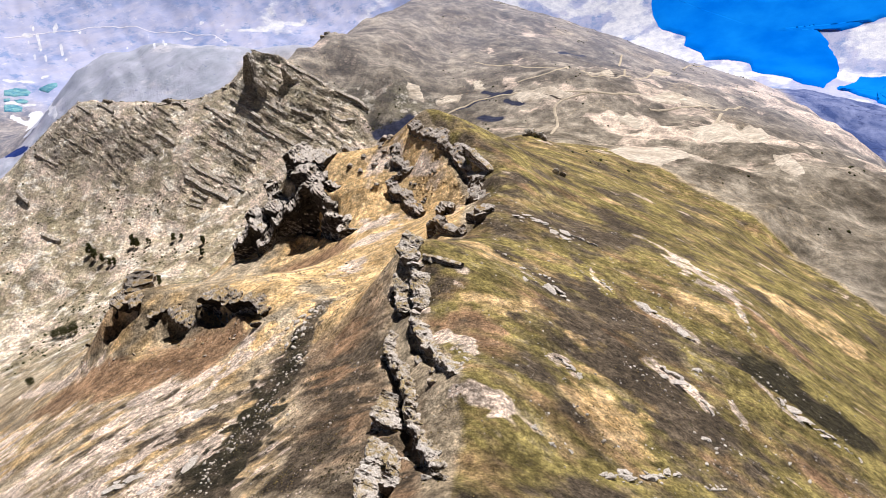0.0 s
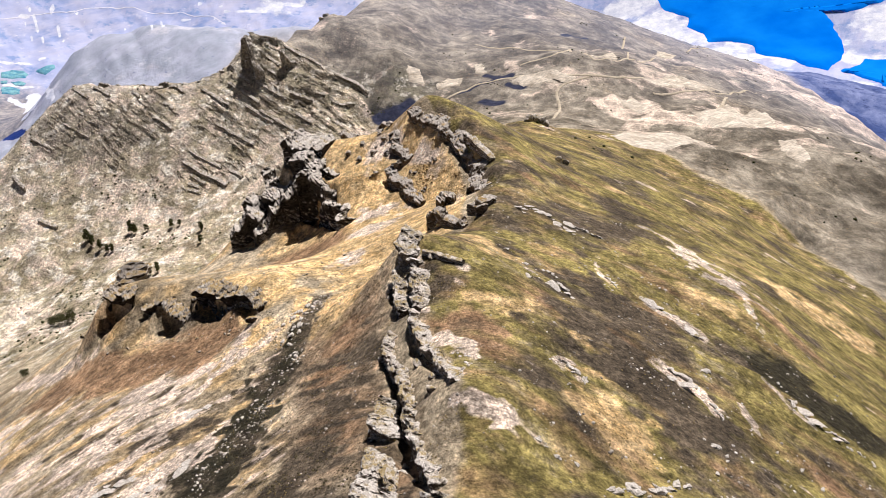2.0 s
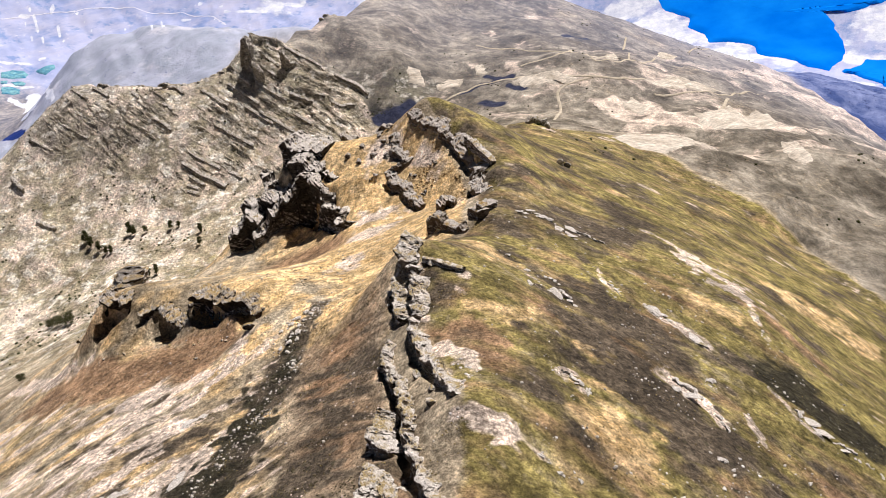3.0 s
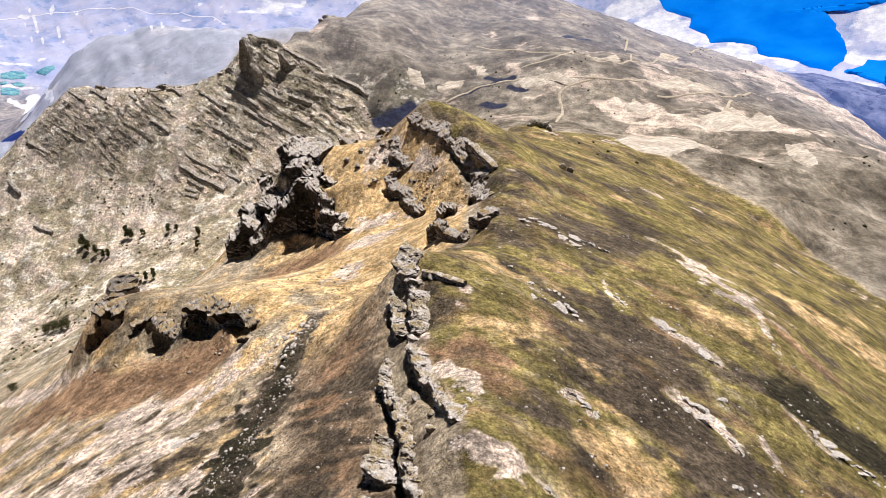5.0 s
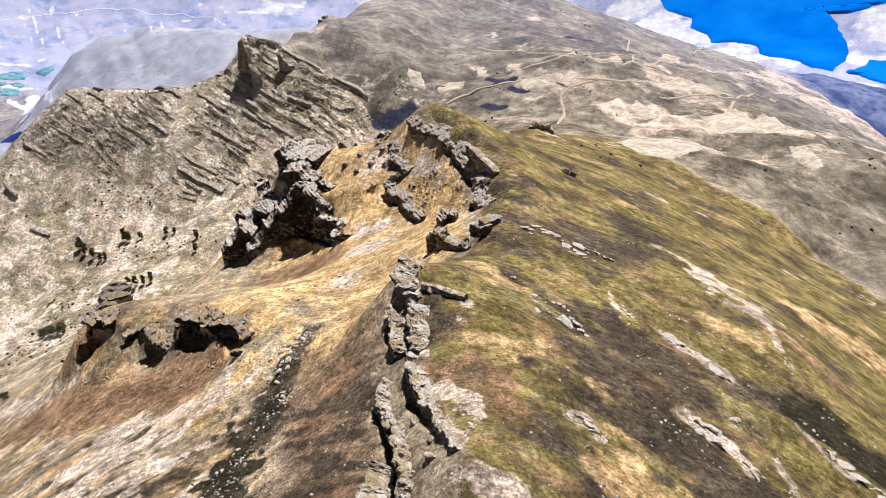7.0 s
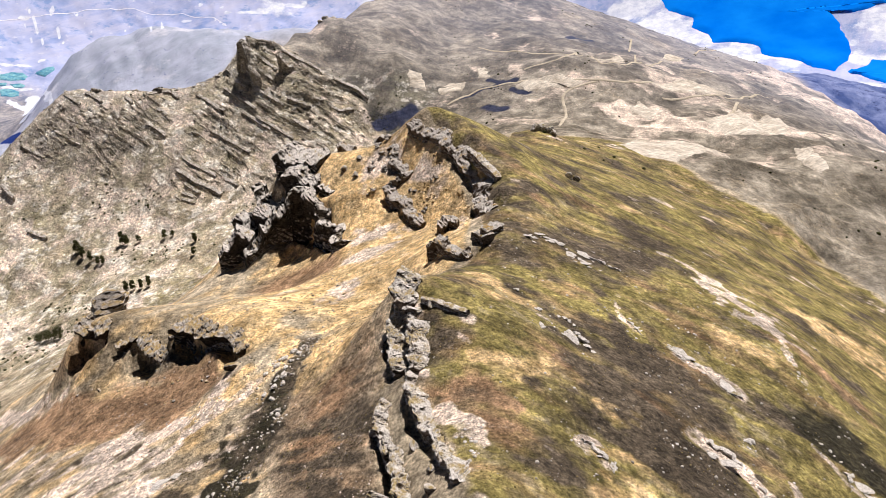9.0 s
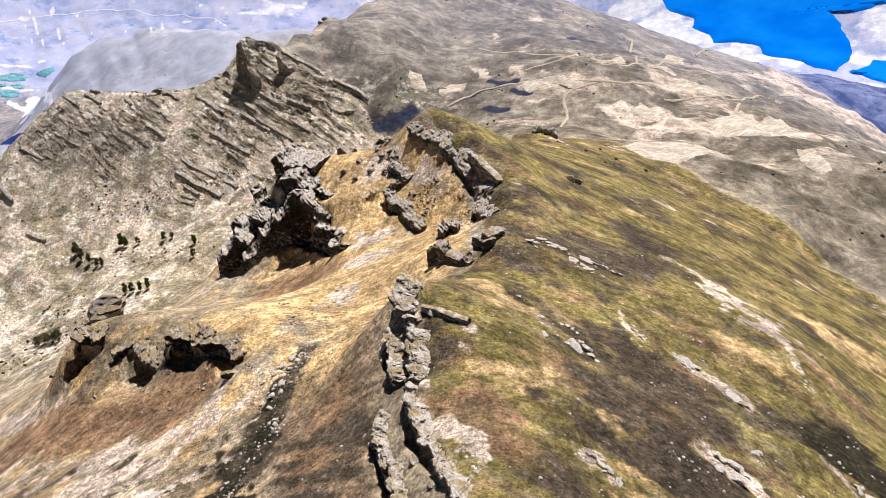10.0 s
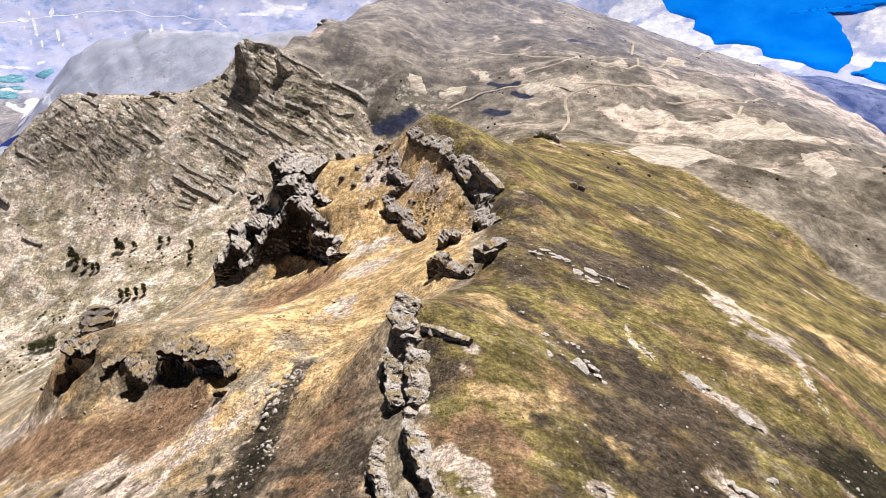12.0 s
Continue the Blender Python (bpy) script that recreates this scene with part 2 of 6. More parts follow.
# rock walls: name, label, depth, rise towards the back, edge as x, y, height of the brow, height of the foot
WALLS = [
    ("rock_scarp", WALL, 6, -1.6, [(-10.0, 197, 11.6, 8.0), (-12.4, 193, 10.1, 3.9), (-12.6, 189, 8.9, 1.0), (-11.3, 185, 7.7, 0.1)]),
    ("rock_ledge", WALL, 2, -0.3, [(-5.3, 185, 8.7, 7.4), (-1.4, 183, 8.7, 7.5), (2.4, 180, 8.8, 7.5), (6.3, 178, 9.0, 8.1)]),
    ("rock_scarp", WALL, 5, -1.6, [(-12.1, 187, 4.0, -3.5), (-13.0, 182, 2.2, -5.2), (-13.5, 176, 1.7, -4.2), (-13.7, 171, 1.0, -2.6), (-11.4, 166, 0.4, -3.9)]),
    ("rock_scarp", WALL, 6, -1.6, [(-9.6, 184, 6.7, 1.6), (-8.5, 178, 6.3, 0.5), (-7.7, 172, 5.3, -2.3), (-8.1, 167, 3.9, -2.1), (-7.2, 163, 3.1, -1.1)]),
    ("rock_slab", WALL, 5, -1.6, [(-7.4, 161, 3.4, 0.2), (-7.8, 156, 4.2, 0.9), (-7.8, 152, 4.9, 1.4), (-5.9, 147, 5.2, -1.5), (-3.8, 141, 5.8, 0.7), (-1.5, 133, 8.2, 4.6), (0.5, 125, 11.4, 9.1), (1.9, 119, 13.9, 13.0)]),
    ("rock_scarp", WALL, 4, -1.6, [(-13.5, 156, 0.1, -5.3), (-14.3, 150, -1.3, -5.8), (-13.2, 145, -1.4, -4.9), (-11.0, 139, -0.2, -4.9)]),
    ("rock_slab", WALL, 3, -1.6, [(-10.7, 140, 2.1, -3.9), (-9.1, 131, 3.6, -5.6), (-7.3, 122, 5.6, -1.5), (-6.7, 115, 6.6, 1.2), (-6.7, 108, 8.7, 2.0), (-5.0, 102, 10.7, 4.6), (-3.0, 96, 12.2, 7.8), (-1.4, 91, 13.6, 11.3), (0.2, 87, 14.5, 13.9)]),
    ("rock_scarp", WALL, 5, -1.6, [(-12.8, 127, 3.0, -0.7), (-14.9, 121, 3.3, -0.7), (-15.1, 117, 3.8, -1.7), (-12.7, 114, 4.4, 0.5), (-10.5, 112, 4.2, 1.9)]),
    ("rock_scarp", WALL, 5, -1.6, [(-13.9, 108, 5.8, 1.3), (-14.8, 100, 6.5, 1.4), (-15.5, 94, 7.4, 2.1), (-15.3, 89, 8.3, 3.5)]),
    ("rock_scarp", WALL, 4, -1.6, [(-9.4, 104, 5.7, 3.5), (-10.0, 98, 7.7, -1.0), (-10.5, 92, 9.3, 1.0)]),
    ("rock_pinnacle", FIN, 17, 2, [(-98.9, 418, -35.2, -50.8), (-95.4, 416, -33.4, -51.8), (-91.2, 413, -36.4, -53.4), (-85.8, 410, -37.0, -51.1), (-78.6, 406, -35.1, -46.0), (-71.0, 401, -33.9, -38.9)]),
    ("rock_pinnacle", FIN, 8, 2, [(-91.7, 403, -42.7, -64.6), (-87.0, 400, -40.5, -62.5), (-82.0, 397, -40.0, -60.4), (-75.9, 393, -42.4, -55.2), (-71.1, 389, -44.7, -49.3)]),
    ("rock_pinnacle", FIN, 5, 0, [(-69.6, 388, -42.9, -49.6), (-64.9, 385, -43.0, -48.6), (-60.4, 383, -44.1, -46.7)]),
    ("rock_pinnacle", FIN, 6, -2, [(-84.3, 384, -51.1, -80), (-81.9, 386, -45.0, -80), (-76.8, 383, -45.1, -79), (-71.5, 378, -46.5, -77), (-66.0, 371, -48.5, -75), (-63.0, 362, -50.8, -71), (-58.4, 350, -52.2, -66), (-53.6, 342, -51.8, -61), (-48.9, 333, -50.2, -55.4)]),
    ("rock_pinnacle", FIN, 7, 1, [(-82.8, 384, -48.5, -67.1), (-87.3, 383, -53.4, -70.4), (-93.0, 381, -58.8, -72.6), (-98.9, 379, -65.7, -75.0), (-103.9, 376, -72.4, -78.7), (-109.3, 372, -79.3, -85.3)]),
    ("rock_pinnacle", FIN, 9, 1, [(-113.2, 412, -52.2, -70.2), (-110.1, 409, -56.6, -69.5), (-104.5, 406, -58.8, -68.9), (-97.7, 402, -58.5, -67.7), (-92.5, 398, -57.4, -68.7)]),
    ("rock_pinnacle", FIN, 8, 3, [(-114.6, 402, -67.0, -86.0), (-110.8, 400, -64.6, -86.4), (-104.9, 398, -62.3, -83.9), (-98.6, 396, -61.4, -77.0), (-92.8, 394, -59.1, -68.9)]),
    ("rock_pinnacle", FIN, 7, 1, [(-127.1, 378, -83.3, -90.5), (-122.5, 380, -78.0, -90.9), (-118.0, 382, -71.3, -91.3), (-114.1, 384, -68.1, -91.0), (-109.6, 382, -71.3, -87.7), (-107.0, 380, -74.5, -83.7)]),
    ("rock_pinnacle", FIN, 7, 1, [(-125.1, 404, -70.8, -82.5), (-120.8, 402, -67.7, -83.7), (-116.3, 399, -69.1, -84.4), (-111.8, 396, -74.8, -84.3)]),
    ("rock_slab", TOP, 9, 2.5, [(-18.4, 388, -6.5, -13.2), (-14.5, 383, -9.4, -14.6), (-9.7, 377, -9.6, -14.3), (-5.4, 371, -9.6, -14.3), (-1.5, 366, -10.2, -13.4), (2.9, 360, -12.5, -17.1), (6.4, 354, -13.7, -18.3), (9.4, 347, -15.6, -20.7), (11.9, 340, -17.3, -22.4), (14.7, 333, -19.4, -24.4), (17.1, 330, -18.7, -25.4), (15.3, 323, -18.5, -27.7), (14.3, 316, -21.3, -29.9), (15.5, 306, -20.9, -27.2), (18.3, 299, -19.2, -22.3)]),
    ("rock_slab", WALL, 4, -0.5, [(11.9, 346, -6.4, -9.6), (15.5, 340, -8.3, -11.8), (19.6, 333, -10.5, -13.4), (24.6, 325, -12.9, -14.5)]),
    ("rock_slab", TOP, 5, 1.2, [(-30.2, 390, -21.3, -27.0), (-26.7, 387, -19.6, -24.6), (-28.7, 380, -25.1, -30.1), (-25.2, 375, -25.1, -31.3), (-22.4, 371, -26.6, -30.9), (-19.3, 366, -27.7, -30.1), (-30.7, 365, -32.1, -38.9), (-27.9, 356, -35.0, -42.9), (-24.7, 350, -34.8, -42.0), (-21.2, 346, -34.2, -39.5), (-19.9, 341, -36.0, -41.4), (-16.5, 336, -36.6, -41.3), (-13.1, 331, -37.1, -41.8), (-10.4, 327, -37.5, -41.5)]),
    ("rock_ledge", TOP, 6, 0, [(-71.6, 472, -46.3, -57.2), (-68.1, 468, -46.5, -57.3), (-62.6, 464, -48.9, -55.8), (-58.8, 462, -49.7, -54.3)]),
    ("hoodoo", DOO, 6, 0.5, [(-148.8, 266, -52.7, -59.6), (-146.0, 264, -53.4, -70.2), (-142.6, 262, -54.1, -72.0), (-138.3, 260, -52.7, -68.2), (-134.0, 257, -52.1, -59.9)]),
    ("hoodoo", DOO, 4, 0.5, [(-127.7, 255, -55.2, -60.0), (-124.6, 253, -54.8, -60.5), (-120.8, 251, -52.3, -55.9)]),
    ("hoodoo", DOO, 5, 0.5, [(-116.1, 250, -49.5, -61.3), (-113.0, 248, -51.5, -62.9), (-109.3, 246, -51.0, -62.3), (-105.6, 243, -50.7, -60.4), (-102.9, 241, -52.2, -58.2)]),
    ("hoodoo", DOO, 7, 0.5, [(-97.5, 241, -39.5, -43.4), (-95.1, 240, -36.9, -47.0), (-89.9, 237, -35.3, -48.1), (-85.2, 234, -35.9, -46.7), (-80.6, 231, -34.6, -44.3)]),
    ("hoodoo", DOO, 5, 0.5, [(-79.7, 230, -33.4, -40.8), (-75.7, 227, -30.4, -37.5), (-71.5, 224, -29.5, -37.5), (-68.6, 220, -30.0, -38.9), (-66.0, 216, -30.9, -37.9)]),
    ("hoodoo", DOO, 4, 0, [(-176.4, 285, -91.0, -95.7), (-170.1, 282, -86.1, -96.3), (-167.4, 280, -87.0, -93.7)]),
    ("rock_ledge", TOP, 4, 0.5, [(-5.3, 256, -11.8, -20.4), (-2.3, 254, -9.9, -17.0), (1.1, 252, -11.4, -15.4), (5.9, 249, -12.0, -15.1), (9.0, 246, -12.1, -13.8)]),
    ("rock_ledge", TOP, 4, 0.5, [(10.7, 262, -10.1, -12.3), (12.8, 256, -7.9, -13.2), (14.8, 251, -6.6, -10.0)]),
    ("rock_ledge", TOP, 4, 0.5, [(15.7, 254, -6.0, -8.2), (19.0, 257, -6.2, -8.9), (22.6, 262, -6.8, -8.8)]),
    ("rock_ledge", TOP, 4, 0.5, [(-0.3, 285, -19.4, -23.3), (2.4, 290, -18.1, -24.4), (6.1, 286, -17.4, -20.4)]),
    ("rock_bed", BEDS, 4, 1.5, [(-340, 794, -130, -133.5), (-331, 791, -131.5, -134.5), (-320, 784, -136.5, -139.5), (-314, 780, -139.5, -142.5)]),
    ("rock_bed", BEDS, 4, 1.5, [(-289, 755, -156.5, -158.5), (-279, 748, -160.5, -162.5), (-265, 744, -166, -168.5), (-249, 737, -171.5, -173.5)]),
    ("rock_bed", BEDS, 4, 1.5, [(-294, 742, -166, -169.5), (-283, 736, -169, -172.5), (-270, 729, -175, -178.5), (-253, 724, -180, -183.5), (-239, 715, -184, -187.5)]),
    ("rock_bed", BEDS, 3, 1.5, [(-282, 728, -177, -179.5), (-272, 723, -181, -183.5), (-263, 719, -184, -186.5)]),
    ("rock_bed", BEDS, 4, 1.5, [(-463, 803, -131.5, -133.5), (-444, 792, -137.5, -139.5), (-425, 783, -144.5, -146.5), (-410, 777, -149, -151.5)]),
    ("rock_bed", BEDS, 3, 1.5, [(-484, 784, -151.5, -153.5), (-471, 779, -156.5, -158.5), (-451, 769, -162.5, -164.5)]),
    ("rock_bed", BEDS, 3, 1.5, [(-240, 735, -173.5, -175.5), (-231, 730, -175.5, -177.5), (-222, 723, -176.5, -178.5)]),
    ("rock_bed", BEDS, 3, 1.5, [(-447, 832, -105, -107.5), (-433, 822, -108, -110.5), (-421, 816, -113, -115.5)]),
    ("rock_bed", BEDS, 3, 1.5, [(-420, 831, -103, -106.5), (-410, 827, -106, -109.5), (-397, 819, -111, -114.5)]),
    ("rock_bed", BEDS, 3, 1.5, [(-412, 813, -116, -118.5), (-400, 805, -122, -124.5)]),
    ("rock_bed", BEDS, 3, 1.5, [(-332, 813, -117, -119.5), (-318, 804, -122.5, -124.5)]),
    ("rock_bed", BEDS, 3, 1.5, [(-264, 783, -134, -137.5), (-253, 779, -138, -141.5), (-242, 772, -142.5, -146.5)]),
    ("rock_bed", BEDS, 3, 1.5, [(-243, 774, -142, -144.5), (-229, 767, -147.5, -150.5), (-215, 759, -152, -154.5)]),
    ("rock_bed", BEDS, 3, 1.5, [(-347, 831, -105, -107.5), (-339, 841, -106, -108.5)]),
    ("rock_bed", BEDS, 3, 1.5, [(-332, 838, -104, -107.5), (-323, 838, -104, -107.5), (-312, 830, -109, -112.5)]),
    ("rock_bed", BEDS, 3, 1.5, [(-488, 737, -182, -185.5), (-478, 729, -187, -190.5), (-470, 723, -191, -194.5)]),
    ("rock_bed", BEDS, 3, 1.5, [(-442, 688, -214, -216.5), (-427, 682, -217, -219.5), (-417, 678, -218, -220.5)]),
    ("rock_bed", BEDS, 3, 1.5, [(-458, 816, -119, -120.5), (-432, 802, -125.5, -127.5), (-414, 796, -131.5, -133.5)]),
    ("rock_bed", BEDS, 3, 1.5, [(-429, 797, -131, -132.5), (-406, 789, -135.5, -137.5)]),
    ("rock_bed", BEDS, 3, 1.5, [(-381, 809, -119, -121.5), (-373, 801, -126, -128.5)]),
    ("rock_bed", BEDS, 3, 1.5, [(-374, 829, -108, -110.5), (-362, 819, -112, -114.5)]),
    ("rock_bed", BEDS, 3, 1.5, [(-282, 714, -189, -190.5), (-266, 709, -191.5, -193.5)]),
    ("rock_bed", BEDS, 3, 1.5, [(-283, 720, -184.5, -186.5), (-270, 716, -187.5, -189.5)]),
    ("rock_bed", BEDS, 4, 1.5, [(-242, 848, -77, -88.5), (-238, 850, -49.3, -85.5), (-231, 839, -51.9, -91.5), (-222, 832, -72.3, -97.5), (-211, 831, -90, -96.5)]),
    ("rock_bed", BEDS, 4, 1.5, [(-195, 850, -62, -85.5), (-188, 844, -62.5, -88.5), (-182, 851, -78, -86.5), (-176, 855, -80.5, -84.5)]),
    ("rock_bed", BEDS, 4, 1.5, [(-196, 884, -64.5, -68.5), (-180, 885, -74, -78.5), (-164, 880, -80.5, -84.5), (-150, 884, -89.5, -93.5)]),
    ("rock_bed", BEDS, 4, 1.5, [(-135, 874, -96.5, -100.5), (-120, 877, -104, -108.5), (-104, 869, -110, -115.5), (-92, 860, -117, -121.5)]),
    ("rock_bed", BEDS, 3, 1.5, [(-221, 828, -97.5, -100.5), (-200, 818, -105.5, -108.5), (-184, 814, -114, -117.5)]),
    ("rock_bed", BEDS, 3, 1.5, [(-181, 820, -106.5, -110.5), (-165, 819, -112, -117.5), (-154, 820, -116.5, -120.5)]),
    ("rock_bed", BEDS, 3, 1.5, [(-152, 831, -110, -113.5), (-141, 836, -113.5, -116.5)]),
    ("rock_bed", BEDS, 3, 1.5, [(-134, 832, -119.5, -123.5), (-123, 829, -124.5, -128.5), (-106, 838, -125, -128.5)]),
    ("rock_bed", BEDS, 3, 1.5, [(-266, 871, -87.5, -90.5), (-240, 836, -93.5, -97.5), (-228, 828, -99, -102.5)]),
    ("rock_bed", BEDS, 3, 1.5, [(-258, 837, -99.5, -102.5), (-233, 816, -108, -111.5), (-215, 805, -115.5, -118.5)]),
    ("rock_bed", BEDS, 3, 1.5, [(-214, 798, -122.5, -125.5), (-190, 786, -133, -136.5), (-169, 777, -142, -145.5)]),
    ("rock_bed", BEDS, 3, 1.5, [(-232, 805, -118, -120.5), (-210, 793, -128.5, -131.5), (-196, 785, -133.5, -136.5)]),
    ("rock_bed", BEDS, 3, 1.5, [(-172, 799, -126.5, -129.5), (-152, 790, -135.5, -138.5)]),
    ("rock_bed", BEDS, 3, 1.5, [(-222, 871, -70, -72.5), (-198, 851, -81.5, -84.5)]),
    ("rock_bed", BEDS, 3, 1.5, [(-218, 851, -81, -83.5), (-200, 838, -90.5, -93.5)]),
    ("rock_bed", BEDS, 3, 1.5, [(-292, 836, -106.5, -109.5), (-266, 814, -113, -116.5), (-251, 803, -117.5, -120.5)]),
]
def outward(a, b):
    """The level direction that a ledge's face looks to, from its edge a to b."""
    n = np.array([b[1] - a[1], a[0] - b[0]], float)
    n /= np.hypot(*n) + 1e-9
    return n if n[0] * -0.55 + n[1] * -0.83 > 0 else -n


def shoulders(walls):
    """Ground behind the brow and before the foot of each rock wall."""
    out = []
    for k, (_, label, depth, rise, edge) in enumerate(walls):
        if label == BEDS:
            continue
        n = outward(edge[0], edge[-1])
        for x, y, top, foot in edge:
            ahead = (0.5 if label == DOO else 0.2) * (top - foot) + 1
            out.append((x + n[0] * ahead, y + n[1] * ahead, foot + 0.4))
            if label != FIN or k < 14:
                back = 0.45 * depth + 0.5
                out.append((x - n[0] * back, y - n[1] * back, top + 0.45 * rise - (2.0 if label == TOP else 0.7)))
    return out


def fit_land(nodes):
    n = len(nodes)
    r = np.hypot(nodes[:, None, 0] - nodes[None, :, 0], nodes[:, None, 1] - nodes[None, :, 1])
    a = np.zeros((n + 3, n + 3))
    a[:n, :n] = -r + np.eye(n) * 1.5
    a[:n, n:] = np.stack([np.ones(n), nodes[:, 0] / 1000, nodes[:, 1] / 1000], 1)
    a[n:, :n] = a[:n, n:].T
    return np.linalg.solve(a, np.concatenate([nodes[:, 2], np.zeros(3)]))


NODES = np.array(NODES + shoulders(WALLS))
WEIGHTS = fit_land(NODES)


def lie(x, y):
    """The smooth land between the lines."""
    x, y = np.asarray(x, float), np.asarray(y, float)
    out = WEIGHTS[-3] + WEIGHTS[-2] * x / 1000 + WEIGHTS[-1] * y / 1000
    for (px, py, _), w in zip(NODES, WEIGHTS):
        out = out - w * np.sqrt((x - px) ** 2 + (y - py) ** 2 + 9)
    return out


LIFT = {TOP: 0.32, PEAK: 0.5, LOW: 0.85}  # share of a ledge's height that stands above the slope behind it


def carve(x, y):
    """How far the ground drops in front of the ledges."""
    drop = np.zeros(x.shape)
    for _, label, h, depth, path in LEDGES:
        p = np.array(path, float)
        p = p - outward(p[0], p[-1]) * h * 0.12
        reach = 2.2 * h
        near = (x > p[:, 0].min() - reach) & (x < p[:, 0].max() + reach) & (y > p[:, 1].min() - reach) & (y < p[:, 1].max() + reach)
        if not near.any():
            continue
        px, py = x[near], y[near]
        best, val = np.full(px.shape, 1e9), np.zeros(px.shape)
        lengths = np.hypot(*(p[1:] - p[:-1]).T)
        total, gone = lengths.sum(), 0.0
        for a, b, ln in zip(p, p[1:], lengths):
            d = (b - a) / ln
            u = np.clip((px - a[0]) * d[0] + (py - a[1]) * d[1], 0, ln)
            ox, oy = px - a[0] - u * d[0], py - a[1] - u * d[1]
            dist = np.hypot(ox, oy)
            n = outward(a, b)
            side = ox * n[0] + oy * n[1]
            end = step(0, 0.18, np.minimum(gone + u, total - gone - u) / total + 0.04)
            v = np.where(side > 0, step(-0.1, 0.5, side / np.maximum(dist, 0.01)) * step(0.2, 1.2, dist), 0) * step(reach, 0.5 * h, dist) * end
            take = dist < best
            best, val = np.where(take, dist, best), np.where(take, v, val)
            gone += ln
        cut = np.zeros(x.shape)
        cut[near] = val * h * (1 - LIFT[label])
        drop = np.maximum(drop, cut)
    return drop


def undercut(x, y, z):
    """Keeps the ground below the feet of the rock walls, close in front of them."""
    x, y, z = np.broadcast_arrays(x, y, z)
    shape, x, y, z = z.shape, x.ravel(), y.ravel(), z.ravel().copy()
    for _, label, depth, rise, edge in WALLS:
        if label == BEDS:
            continue
        p = np.array(edge, float)
        reach = 0.8 * (p[:, 2] - p[:, 3]).max()
        near = (x > p[:, 0].min() - reach) & (x < p[:, 0].max() + reach) & (y > p[:, 1].min() - reach) & (y < p[:, 1].max() + reach)
        if not near.any():
            continue
        px, py, low = x[near], y[near], np.full(int(near.sum()), 1e9)
        n = outward(p[0], p[-1])
        for a, b in zip(p, p[1:]):
            dx, dy = b[0] - a[0], b[1] - a[1]
            u = np.clip(((px - a[0]) * dx + (py - a[1]) * dy) / (dx * dx + dy * dy), 0, 1)
            ox, oy = px - a[0] - u * dx, py - a[1] - u * dy
            away, foot = ox * n[0] + oy * n[1], a[3] + (b[3] - a[3]) * u
            side = np.abs(ox * n[1] - oy * n[0])
            low = np.minimum(low, foot + (0.15 if label == DOO else 0.5) * np.abs(away - 0.5) + np.clip(-away - 0.4 * depth, 0, 99) * 8 + 2.0 * side)
        z[near] = np.minimum(z[near], low)
    return z.reshape(shape)


def beds(q, seed):
    """Edges of tilted beds of rock: a saw with uneven teeth."""
    k = np.floor(q)
    t = q - k
    return (0.35 + 0.65 * lattice(k.astype(np.int64), np.zeros_like(k, dtype=np.int64), seed)) * np.where(t < 0.16, t / 0.16, (1 - t) / 0.84)


def ridge_back(x):
    """Where the western ridge ends and the mountain behind it begins."""
    return np.interp(x, [-700, -480, -336, -250, -195, -105, -60, -20, 40, 110], [840, 880, 890, 915, 905, 866, 800, 700, 520, 100])


def crag(x, y):
    """1 on the bedded face of the western ridge, 0 elsewhere."""
    return step(690, 750, y + 0.25 * (x + 250)) * step(8, -8, y - ridge_back(x)) * step(-60, -100, x) * step(-700, -560, x)


def land(x, y):
    """The ground's height: the lie of the land with its roughness."""
    x, y = np.asarray(x, float), np.asarray(y, float)
    far = np.hypot(x, y)
    rough = np.clip(far / 600, 0.25, 2.5)
    base = lie(x, y)
    rough = rough * (1 - 0.9 * step(200, 700, x) * step(2000, 2400, far))
    z = base + fbm(x, y, 60, 5, 1) * 2.4 * rough + fbm(x, y, 9, 4, 2) * 0.45 * np.clip(rough, 0, 2)
    # bedded rock on the western ridge, dipping to the east
    m = crag(x, y)
    if np.any(m > 0):
        q = (base + 0.42 * x + fbm(x, y, 110, 4, 5) * 20) / 9.0
        broken = step(-0.2, 0.4, fbm(x, y, 38, 4, 6))
        steep = step(130, 40, np.hypot(x + 195, y - 866))
        brow = step(34, 6, ridge_back(x) - y)
        z = z + m * (beds(q, 3) * (0.2 + 1.7 * broken + 3.2 * steep + 2.5 * brow) + beds(q * 2.3 + 0.4, 4) * (0.4 + 1.6 * broken + 2.2 * steep) + beds(q * 4.7 + 0.1, 7) * (0.3 + 0.6 * broken + 0.8 * steep))
        z = z + m * steep * 8 * (np.abs(fbm(x, y, 34, 4, 8)) - 0.2)
    # gullied flanks of the mountain
    mo = step(0, 60, y - ridge_back(x)) * step(640, 760, y) * step(300, 100, x) * step(1900, 1500, far)
    z = z + mo * 16 * (np.abs(fbm(x + 0.2 * y, y * 0.45, 120, 4, 14)) - 0.25)
    # gullies down the far slopes
    g = step(1500, 2200, far) * step(300, -200, x)
    z = z + g * 26 * (np.abs(fbm(x + 0.6 * y, y * 0.35 - 0.2 * x, 220, 4, 9)) - 0.3)
    # low swells among the eastern fields
    e = step(220, 300, x + 0.12 * (y - 300)) * step(230, 330, y) * step(1300, 1000, y)
    z = z + e * (10 * fbm(x, y, 130, 3, 11) + 15 * (0.35 - np.abs(fbm(x, y, 90, 4, 12))))
    return undercut(x, y, z - carve(x, y))


